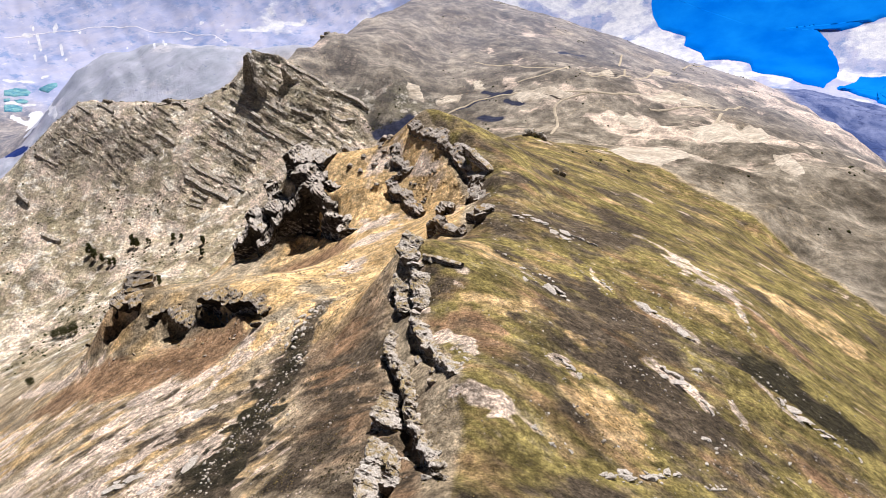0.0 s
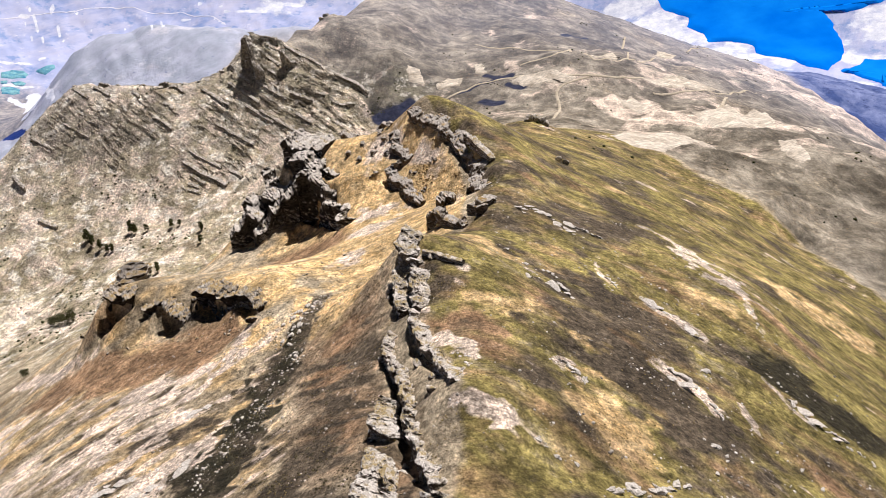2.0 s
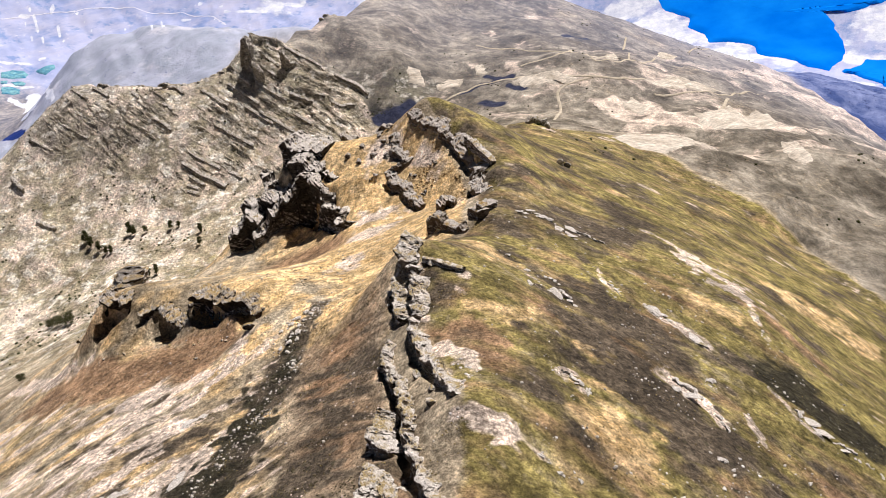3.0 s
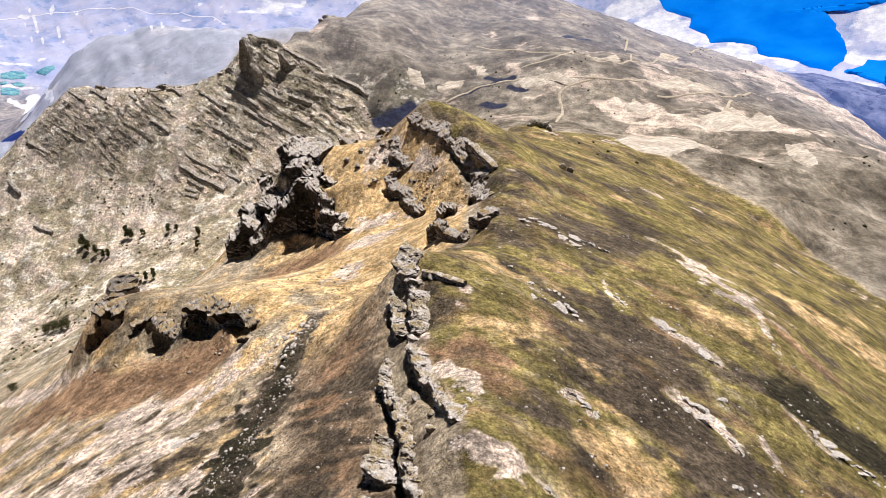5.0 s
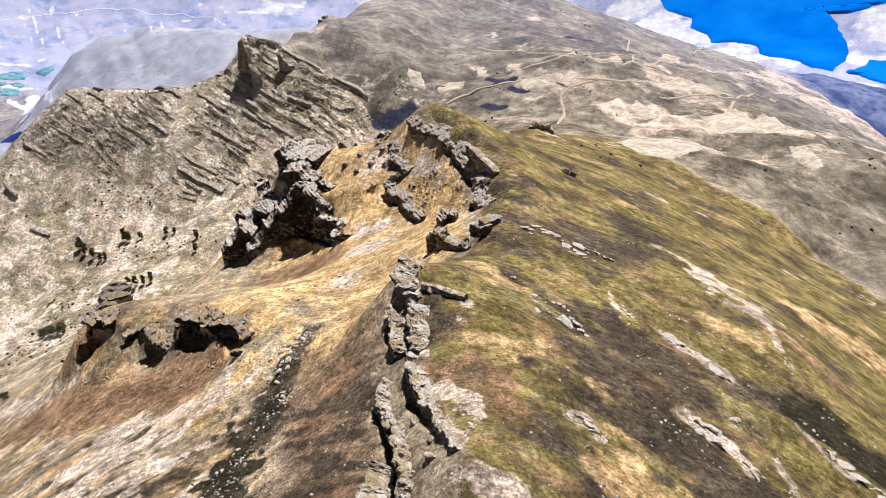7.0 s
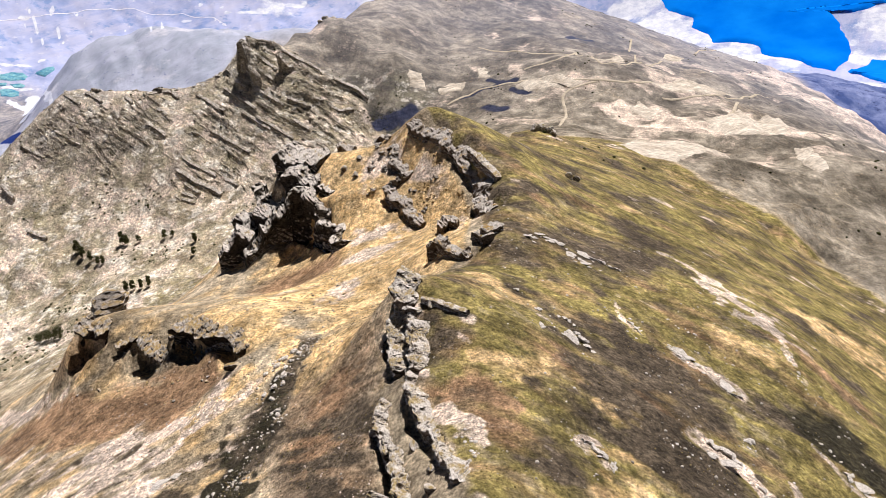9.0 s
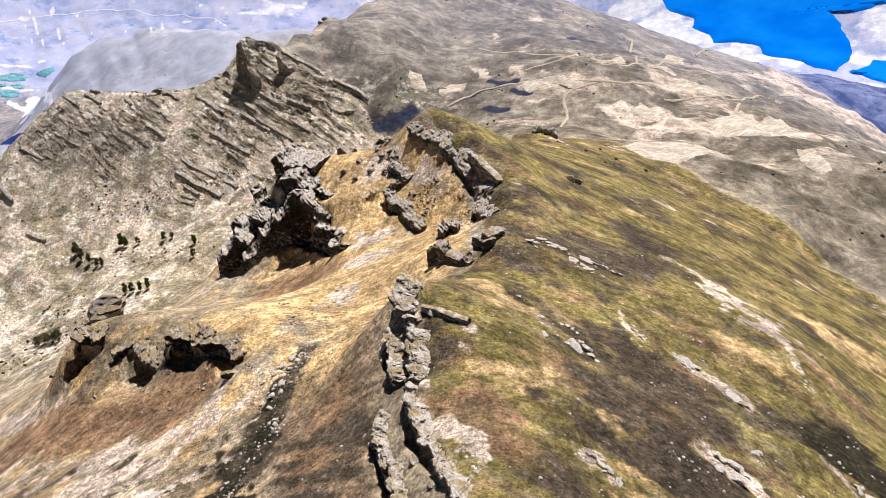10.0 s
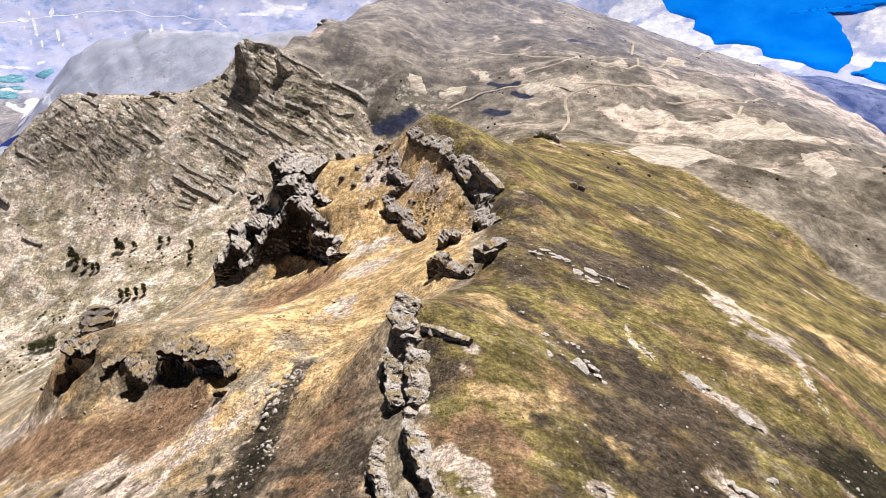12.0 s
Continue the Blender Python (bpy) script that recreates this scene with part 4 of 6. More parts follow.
# bare, golden, burnt and brown patches that stand out: from, to, half width
PATCHES = {
    "pale": [(51, 216, 56, 197, 3.6), (63, 197, 69, 188, 2.3), (73, 187, 81, 177, 3.9), (29, 139, 33, 134, 2.7), (58, 152, 66, 147, 3.8), (66, 144, 67, 139, 2.4), (73, 167, 71, 154, 1.3), (1, 144, 8, 132, 3.2), (4, 113, 11, 111, 3.8), (101, 260, 110, 239, 10.8), (112, 226, 107, 197, 2.1), (78, 146, 78, 135, 1.6), (92, 164, 100, 147, 1.5), (27, 191, 37, 185, 2.9), (97, 285, 104, 264, 7.5), (9, 104, 14, 108, 1.0)],
    "gold": [(35, 154, 43, 152, 3.9), (35, 132, 44, 120, 5.7), (8, 163, 21, 162, 5.9), (14, 211, 20, 201, 6.9), (-37, 203, -25, 271, 13.6), (-69, 218, -58, 236, 6.2), (-68, 198, -60, 205, 3.2), (87, 212, 99, 204, 6.2), (156, 268, 178, 259, 13.5)],
    # burnt grass; the patch at (101, 180) is painted cloud shade
    "burnt": [(35, 185, 71, 166, 12.6), (12, 114, 29, 113, 3.2), (42, 154, 51, 135, 4.5), (56, 137, 61, 127, 5.6), (13, 128, 25, 128, 3.8), (101, 180, 115, 156, 8.9), (50, 226, 50, 194, 2.7), (45, 245, 56, 235, 6.3), (93, 223, 99, 218, 4.8), (-179, 240, -153, 226, 8.3), (-110, 190, -91, 187, 4.1), (-74, 156, -62, 157, 4.5), (-31, 109, -20, 155, 5.9), (-101, 157, -92, 158, 3.6)],
    "brown": [(-132, 226, -77, 220, 14.0), (-33, 153, -26, 180, 4.4), (5, 152, 15, 146, 3.7), (32, 171, 39, 162, 3.8), (114, 219, 125, 202, 8.1)],
    "spale": [(-105, 193, -80, 195, 5.7), (-72, 128, -60, 150, 5.6), (-97, 137, -85, 142, 4.1), (-76, 176, -67, 200, 3.6), (-219, 289, -143, 238, 6.2), (-96, 154, -77, 163, 4.5)],
    "hpale": [(149, 586, 203, 599, 9.1), (206, 608, 268, 657, 9.7), (178, 788, 193, 766, 9.9), (200, 786, 223, 760, 12.1), (243, 842, 286, 846, 15.2), (295, 875, 336, 867, 16.1), (239, 732, 272, 720, 15.4), (330, 792, 355, 716, 21.5), (388, 734, 427, 757, 8.4), (323, 634, 340, 615, 4.5), (274, 878, 267, 827, 10.1), (540, 1155, 561, 1040, 35.0), (541, 1020, 582, 945, 28.9), (40, 943, 50, 921, 9.2), (67, 1098, 75, 1029, 16.3), (87, 928, 94, 889, 10.8), (125, 880, 155, 851, 8.4), (50, 794, 73, 752, 19.9), (71, 803, 117, 812, 8.8), (196, 889, 239, 918, 9.0), (91, 747, 125, 714, 11.3), (-58, 889, -26, 882, 10.6), (-68, 1078, -34, 1050, 21.2), (-89, 878, -58, 897, 4.8)],
    "slip": [(-1847, 3222, -1800, 3170, 7.7), (-1800, 3170, -1720, 3039, 4.1), (-1720, 3039, -1667, 2972, 3.8), (-1833, 3152, -1782, 3065, 3.3), (-1782, 3065, -1743, 3014, 2.8), (-1760, 3262, -1749, 3220, 9.4), (-1727, 3194, -1666, 3091, 2.8), (-1666, 3091, -1625, 3048, 2.8), (-1708, 3315, -1663, 3273, 6.7), (-1663, 3273, -1558, 3178, 2.9), (-1865, 3133, -1777, 3201, 5.0), (-1243, 3422, -1185, 3468, 8.2), (-1128, 3498, -1053, 3449, 8.2), (-1479, 3305, -1448, 3258, 2.7), (-1419, 3308, -1359, 3343, 1.8), (-1342, 3432, -849, 2175, 4.9), (-1400, 3401, -873, 2150, 2.4), (-1057, 3525, -879, 3595, 14.2), (-857, 3626, -700, 3703, 15.1), (-1199, 3556, -1080, 3569, 4.1), (-1616, 2555, -1519, 2490, 14.8), (-1564, 2597, -1217, 2025, 27.6), (-1562, 2623, -1099, 1925, 10.2), (-1702, 2651, -1605, 2684, 5.3), (-1768, 2794, -1673, 2859, 6.7), (-1666, 2895, -1585, 2968, 4.9)],
    # shade in the notch and along the road, painted blue-black
    "inky_shade": [(-62, 828, -36, 838, 19.1), (-74, 822, -62, 828, 11.2), (21, 858, 47, 869, 3.9), (48, 873, 86, 873, 6.3), (57, 894, 72, 878, 6.3), (84, 848, 98, 832, 7.4), (191, 1105, 234, 1133, 8.3), (51, 822, 65, 804, 12.4)],
    # where the navy cloud shade is painted beyond the western ridge
    "navy_shade": [(-1251, 1916, -1173, 1847, 30.0)],
    # darker hill ground; one strip paints the shade of the brow
    "hdark": [(150, 812, 180, 801, 13.2), (150, 736, 184, 725, 26.4), (141, 796, 113, 604, 16.1), (190, 816, 217, 817, 10.3), (271, 816, 298, 797, 19.3), (231, 701, 260, 686, 9.1), (296, 658, 428, 733, 18.2), (318, 612, 395, 596, 28.0), (44, 1182, 161, 1158, 34.9), (-36, 1136, 15, 1071, 48.2), (15, 1096, 67, 964, 36.1), (165, 873, 190, 856, 12.4), (531, 1253, 1361, 2753, 27.1), (477, 877, 480, 813, 17.6)],
}


def patched(x, y, name, fray):
    """1 on the patches of that name, with a ragged edge."""
    out = np.zeros(x.shape)
    for x0, y0, x1, y1, half in PATCHES[name]:
        dx, dy = x1 - x0, y1 - y0
        pad = 2.5 * half
        near = (x > min(x0, x1) - pad) & (x < max(x0, x1) + pad) & (y > min(y0, y1) - pad) & (y < max(y0, y1) + pad)
        if not near.any():
            continue
        px, py = x[near], y[near]
        u = np.clip(((px - x0) * dx + (py - y0) * dy) / (dx * dx + dy * dy), 0, 1)
        d = np.hypot(px - x0 - u * dx, py - y0 - u * dy) / half
        out[near] = np.maximum(out[near], step(1.5, 0.5, d * 1.25 + 1.5 * fray[near]))
    return out


def covers(x, y):
    """Shares of each cover: three triples."""
    far = np.hypot(x, y)
    near = step(520, 440, y)
    out = x + 0.15 * (y - 200) + 0.4 * np.maximum(y - 440, 0) + 8 * fbm(x, y, 14, 4, 32)
    shoulder = np.where(x > 20 + 0.25 * (y - 400), step(650, 600, y), near)
    east = step(-1, 5, x - crest_x(y)) * shoulder * step(303, 281, out)
    west = (1 - step(-6, -1, x - crest_x(y))) * near * step(-260, -200, x)
    s1 = streaks(x, y, -32, 20, 9, 21)
    s2 = streaks(x, y, -32, 12, 6, 22)
    s3 = streaks(x, y, -32, 44, 20, 23)
    low = step(60, 150, x + 0.25 * (y - 150))
    gully = line_distance(x, y, GULLY) + 4.5 * step(180, 222, y) + 2.2 * fbm(x, y, 3.5, 3, 57)
    foot = step(26, 6, np.abs(x - crest_x(y) + 20 + 0.05 * (y - 150))) * step(225, 195, y)
    saddle = step(215, 260, y + 0.3 * (x + 40)) * step(-85, -70, x) * (1 - step(-4, 0, x - crest_x(y) + 2)) * near
    spur = west * (1 - foot) * (1 - saddle)
    n1, n2, n3 = fbm(x, y, 30, 4, 31), fbm(x, y, 14, 4, 32), fbm(x, y, 70, 3, 33)
    s4 = streaks(x, y, -34, 6, 3.6, 24)
    mosaic = streaks(x, y, 35, 9, 3.5, 51) + 0.6 * fbm(x, y, 7, 4, 52)
    brownband = step(20, 8, line_distance(x, y, [(-165, 236), (-112, 212), (-84, 206)]) + 12 * n2 + 5 * n1)
    burnt = east * (0.42 + 0.6 * s3 + 0.6 * s1 + 0.5 * s4 - 0.36 * low)
    burnt = burnt + east * 0.3 * blob(x, y, 42, 150, 36, 15, -45) + east * 0.25 * blob(x, y, 30, 200, 26, 10, -45)
    burnt = burnt - east * 0.9 * blob(x, y, 36, 118, 12, 5, -50) - east * 0.55 * blob(x, y, 20, 165, 12, 22, 0) - east * 0.5 * blob(x, y, 45, 235, 30, 12, -40)
    # cloud shade on the lower slope, put into the burnt cover
    burnt = burnt + east * 1.3 * blob(x, y, 103, 166, 20, 5, -28)
    burnt = burnt + west * foot * (0.46 + 0.9 * streaks(x, y, -25, 14, 3, 35)) * step(200, 170, y)
    burnt = np.maximum(burnt, west * (0.35 + 0.6 * step(9, 3, gully + 7 * n2)) * step(10, 5, gully + 6 * n2) * step(226, 215, y))
    burnt = burnt + spur * (0.14 + 0.8 * n2 + 0.6 * n1 + 1.0 * mosaic) * step(215, 175, y + 0.2 * (x + 80)) * step(-190, -80, x)
    pale_saddle = saddle * (0.04 + 0.8 * n1 + 0.4 * n2)
    gold = saddle * (0.9 + 0.4 * n1) + spur * (0.26 + 0.9 * n2 - 0.5 * mosaic) + east * (-0.02 + 0.6 * s2 + 0.35 * s4) * (1 - 0.7 * low) + east * 0.8 * blob(x, y, 36, 118, 12, 6, -50)
    gold = gold + west * foot * 0.5 * step(175, 205, y) + 0.6 * spur * blob(x, y, -75, 232, 30, 10, -30)
    brown = east * (0.18 + 0.8 * streaks(x, y, -38, 20, 9, 25)) * (1 - 0.5 * low) + spur * 0.9 * brownband + west * 0.95 * blob(x, y, -70, 328, 34, 17, -38)
    brown = brown + west * foot * (0.55 + 0.7 * n1) + saddle * 0.45 * blob(x, y, 2, 316, 9, 28, 8) + spur * 0.5 * blob(x, y, -150, 262, 20, 8, -20)
    olive = east * (0.78 + 0.15 * low + 0.4 * s1) + west * 0.6 * step(-120, -165, x) * step(215, 180, y - 0.3 * x - 70)
    pale = east * (-0.26 + 0.7 * streaks(x, y, -42, 10, 3.5, 27) + 0.6 * streaks(x, y, -42, 34, 13, 28)) + spur * (0.30 + 1.25 * streaks(x, y, 35, 10, 3.5, 29) + 0.6 * n1) * step(225, 195, y + 0.2 * (x + 80))
    pale = pale - spur * 0.7 * brownband + pale_saddle
    pale = pale + 0.8 * east * blob(x, y, 9, 110, 7, 3.5, -45) + 0.35 * saddle * (blob(x, y, -34, 306, 4, 9, 8) + blob(x, y, -38, 268, 6, 12, 0)) + 0.6 * east * blob(x, y, 20, 262, 5, 10, -30)
    pale = pale + 0.6 * east * blob(x, y, 72, 186, 16, 3, -48) + 0.6 * east * blob(x, y, 64, 146, 8, 3, -42) + 0.4 * east * blob(x, y, 120, 235, 14, 24, -40)
    for _, label, depth, rise, path in WALLS[:10]:
        pale = pale + 0.5 * east * step(5, 1.5, line_distance(x, y, path) + 3.5 * n2) * step(-1, 2, x - crest_x(y))
    # the far part of the eastern slope is blotched rather than streaked
    upper = east * step(215, 270, y)
    burnt = burnt * (1 - 0.6 * upper) + upper * (0.26 + 0.75 * n2 + 0.4 * n1)
    pale = pale * (1 - 0.5 * upper) + upper * (-0.03 + 0.8 * fbm(x, y, 18, 4, 38))
    gold = gold * (1 - 0.5 * upper) + upper * (0.0 + 0.7 * fbm(x, y, 22, 4, 39))
    ragged = fbm(x, y, 7, 4, 36)
    bare, lit, dark, soil = (patched(x, y, k, ragged) for k in ("pale", "gold", "burnt", "brown"))
    cream = patched(x, y, "spale", ragged)
    burnt = burnt + 0.4 * dark - 0.7 * np.maximum(bare, lit) - 0.5 * cream
    pale = pale + 0.8 * np.maximum(bare, cream) - 0.5 * dark - 0.4 * lit
    gold = gold + 0.7 * lit - 0.4 * dark
    brown = brown + 0.6 * soil - 0.4 * np.maximum(bare, lit)
    tatter = fbm(x, y, 6, 4, 53)
    dry = west * step(6.5, 3.5, gully - 6 * step(200, 130, y) * step(-8, 4, crest_x(y) - 38 - x + 10 * n2) + 10 * n2 + 9 * tatter) * step(226, 215, y)
    dry = np.maximum(dry, spur * step(0.18, 0.34, mosaic * 0.5 + 0.5 * tatter) * step(34, 12, gully) * step(185, 150, y))
    burnt, gold, pale = np.maximum(burnt, 0.9 * dry), gold - dry, pale - 0.5 * dry
    # gully bed, then the cloud shade painted on the lower eastern slope
    gully_and_shade = dry * (0.55 + 0.8 * n2) + 1.3 * east * blob(x, y, 107, 166, 25, 11, -44, 0.8) * (0.9 + n2)
    # western ridge and its valley
    m = crag(x, y)
    beyond = step(440, 560, y - 0.2 * x)
    pale = pale + beyond * step(0, -60, x) * step(880, 720, y) * (0.46 + 1.0 * n1 + 0.9 * n2) * (1 - 0.5 * m)
    pale = pale + m * (0.36 + 0.9 * n2 + 0.4 * n1)
    olive = olive + beyond * step(-40, -120, x) * (0.16 + 0.6 * n3) * step(900, 850, y)
    # the mountain and the eastern hills: grey scrub with bare earth
    back = step(-6, 6, y - ridge_back(x)) * np.maximum(step(480, 560, y), step(281, 303, out)) * step(150, 260, y) * (1 - east)
    grey = back * step(2100, 1900, far) * (0.8 + 0.45 * fbm(x, y, 90, 4, 41))
    hills = step(60, 140, x) * np.maximum(step(450, 560, y), step(215, 260, x)) * step(100, 250, y) * step(1500, 1300, far) * (1 - east)
    pale = pale + hills * (0.06 + 0.95 * fbm(x, y, 75, 5, 42) + 0.5 * fbm(x, y, 22, 3, 43) + 0.35 * blob(x, y, 270, 740, 140, 130, 0, 0.5) - 0.45 * blob(x, y, 300, 480, 140, 110, 0, 0.4))
    pale = pale + back * (1 - hills) * step(1400, 1000, y) * (-0.1 + 0.7 * fbm(x, y, 50, 4, 46))
    hill_fray = fbm(x, y, 28, 4, 37)
    pale = pale + 0.6 * patched(x, y, "hpale", hill_fray) - 0.8 * patched(x, y, "hdark", hill_fray)
    pale = pale + step(480, 620, x) * step(1000, 1100, y) * step(1900, 1700, y) * (0.25 + 0.5 * n3)
    pale = pale + (0.35 + n2) * blob(x, y, -170, 985, 16, 60, -20, 0.5)
    # share of the hazy far tones painted over the covers
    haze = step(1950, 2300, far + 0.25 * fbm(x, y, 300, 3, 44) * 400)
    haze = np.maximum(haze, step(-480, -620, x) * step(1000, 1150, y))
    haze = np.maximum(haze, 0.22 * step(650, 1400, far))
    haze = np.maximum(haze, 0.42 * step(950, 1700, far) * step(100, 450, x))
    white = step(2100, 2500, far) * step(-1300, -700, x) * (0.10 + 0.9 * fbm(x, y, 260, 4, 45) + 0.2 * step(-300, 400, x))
    beyond_spur = step(1150, 1350, y) * step(2420, 2300, y + 0.0 * x) * step(-1230, -1130, x + 0.35 * (2100 - y)) * step(-230, -330, x)
    # the hill past the eastern brow also takes its painted shade blue
    beyond_spur = np.maximum(beyond_spur, step(60, 110, x - np.interp(y, [700, 960, 1080, 1200, 1320, 1700, 2000], [760, 690, 640, 640, 640, 760, 900])) * step(720, 800, y) * step(2150, 1950, y + 0.0 * x) * step(500, 620, x))
    haze = np.maximum(haze, step(60, 110, x - np.interp(y, [700, 960, 1080, 1200, 1320, 1700, 2000], [760, 690, 640, 640, 640, 760, 900])) * step(720, 800, y) * step(2150, 1950, y + 0.0 * x) * step(500, 620, x))
    cliff = step(1.0, 3.0, carve(x, y)) * near * (1 - 0.8 * step(240, 280, y) * step(-60, -45, x))
    # golder and paler here, painted to make up for weak sunlight
    bowl = near * np.maximum(blob(x, y, -30, 345, 22, 50, 10), blob(x, y, -6, 338, 14, 48, 12))
    gold, brown, burnt, pale = gold + 0.6 * bowl, brown - 0.5 * bowl, burnt - 0.6 * bowl, pale + bowl * (0.28 + 0.8 * n2)
    burnt, gold, pale, brown = (0.5 + (v - 0.5) * (1 + 0.35 * near) for v in (burnt, gold, pale, brown))
    pale = pale + 0.42 * step(70, 25, np.abs(x - 615)) * step(900, 1000, y) * step(1400, 1320, y) * (1 + 0.9 * n3)
    tint = streaks(x, y, -36, 14, 5, 54)
    brown = brown + east * (0.05 + 0.75 * tint)
    gold = gold + east * low * (-0.02 + 0.7 * streaks(x, y, -36, 16, 6, 55))
    pale = pale + east * low * (0.05 + 0.8 * streaks(x, y, -40, 9, 3.2, 56)) * 0.6
    slip = patched(x, y, "slip", fbm(x, y, 60, 4, 47))
    white = np.maximum(white, slip)
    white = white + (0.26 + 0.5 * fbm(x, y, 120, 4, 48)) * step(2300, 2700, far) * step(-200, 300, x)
    # turf keeps off the notch, where shade is painted in dark
    turfy = np.clip(beyond * step(20, -60, x) * step(905, 880, y) + m, 0, 1) * (1 - blob(x, y, -77, 833, 22, 34, 25, 0.8))
    gully_and_shade = gully_and_shade + 0.6 * blob(x, y, -70, 832, 20, 34, 25, 0.8) * (1 + n2)
    inky_shade = patched(x, y, "inky_shade", 0.6 * hill_fray)
    navy_shade = patched(x, y, "navy_shade", 0.3 * hill_fray)
    dun = blob(x, y, -1468, 2294, 170, 420, 30, 0.4)
    haze, beyond_spur, grey = haze * (1 - 0.75 * dun), beyond_spur * (1 - dun), np.maximum(grey, dun)
    return (burnt, gold, pale), (brown, olive, np.maximum(m, cliff)), (haze, grey, white), (beyond_spur, gully_and_shade, m), (turfy, inky_shade, navy_shade)


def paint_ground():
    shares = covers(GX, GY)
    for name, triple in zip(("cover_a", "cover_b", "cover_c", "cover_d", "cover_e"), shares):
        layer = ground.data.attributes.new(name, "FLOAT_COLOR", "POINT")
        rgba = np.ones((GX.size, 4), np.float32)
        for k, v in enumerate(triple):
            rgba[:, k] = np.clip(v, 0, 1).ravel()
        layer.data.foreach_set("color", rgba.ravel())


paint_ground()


# ---- rock shapes ----
def cell3(p, seed=0):
    """For points p: distances to the nearest and second cell centre, and the nearest cell's random number."""
    base = np.floor(p).astype(np.int64)
    d1, d2, r1 = np.full(len(p), 9.0), np.full(len(p), 9.0), np.zeros(len(p))
    for dx in (-1, 0, 1):
        for dy in (-1, 0, 1):
            for dz in (-1, 0, 1):
                c = base + (dx, dy, dz)
                k = c[:, 2] * 7919
                o = np.stack([lattice(c[:, 0] + k, c[:, 1], seed + s) for s in (1, 2, 3)], 1)
                d = np.sqrt((((c + o) - p) ** 2).sum(1))
                closer = d < d1
                d2 = np.where(closer, d1, np.minimum(d2, d))
                r1 = np.where(closer, o[:, 0], r1)
                d1 = np.where(closer, d, d1)
    return d1, d2, r1


def noise3(p, size, seed=0):
    a = fbm(p[:, 0] + 0.7 * p[:, 2], p[:, 1] - 0.5 * p[:, 2], size, 3, seed)
    b = fbm(p[:, 0] - 0.6 * p[:, 1], p[:, 2] + 0.4 * p[:, 1], size, 3, seed + 7)
    return (a + b) * 0.7


BED = np.array([0.45, 0.30, 0.84])  # the way square to the beds


def weather(p, n, block, amount, seed, fine=True, grain=(1, 1, 1)):
    """Breaks a smooth rock into blocks, beds and hollows; n points outwards."""
    d1, d2, r = cell3(p * np.array(grain) / block, seed)
    soft = step(0.0, 0.18, d2 - d1)
    q = p @ BED / (block * 0.55) + noise3(p, block * 3, seed) * 0.9
    k = np.floor(q)
    one, two = (lattice((k + d).astype(np.int64), np.zeros(len(p), np.int64), seed + 9) for d in (0, 1))
    bed = one + (two - one) * step(0.72, 1.0, q - k) - 0.5
    ridge = 0.5 - np.abs(noise3(p, block * 1.5, seed + 3))
    out = (r - 0.5) * 0.9 * soft - (1 - soft) * 0.22 + bed * 1.6 + ridge * 0.6 + noise3(p, block * 4, seed + 4) * 0.9
    p = p + n * (out * amount)[:, None]
    if fine:
        return weather(p, n, block * 0.36, amount * 0.32, seed + 40, False, grain)
    return p


def mesh_of(name, verts, faces, mats, smooth=False):
    me = bpy.data.meshes.new(name)
    me.from_pydata([tuple(v) for v in verts], [], faces)
    for m in mats:
        me.materials.append(m)
    if smooth:
        me.shade_smooth()
    me.update()
    return me


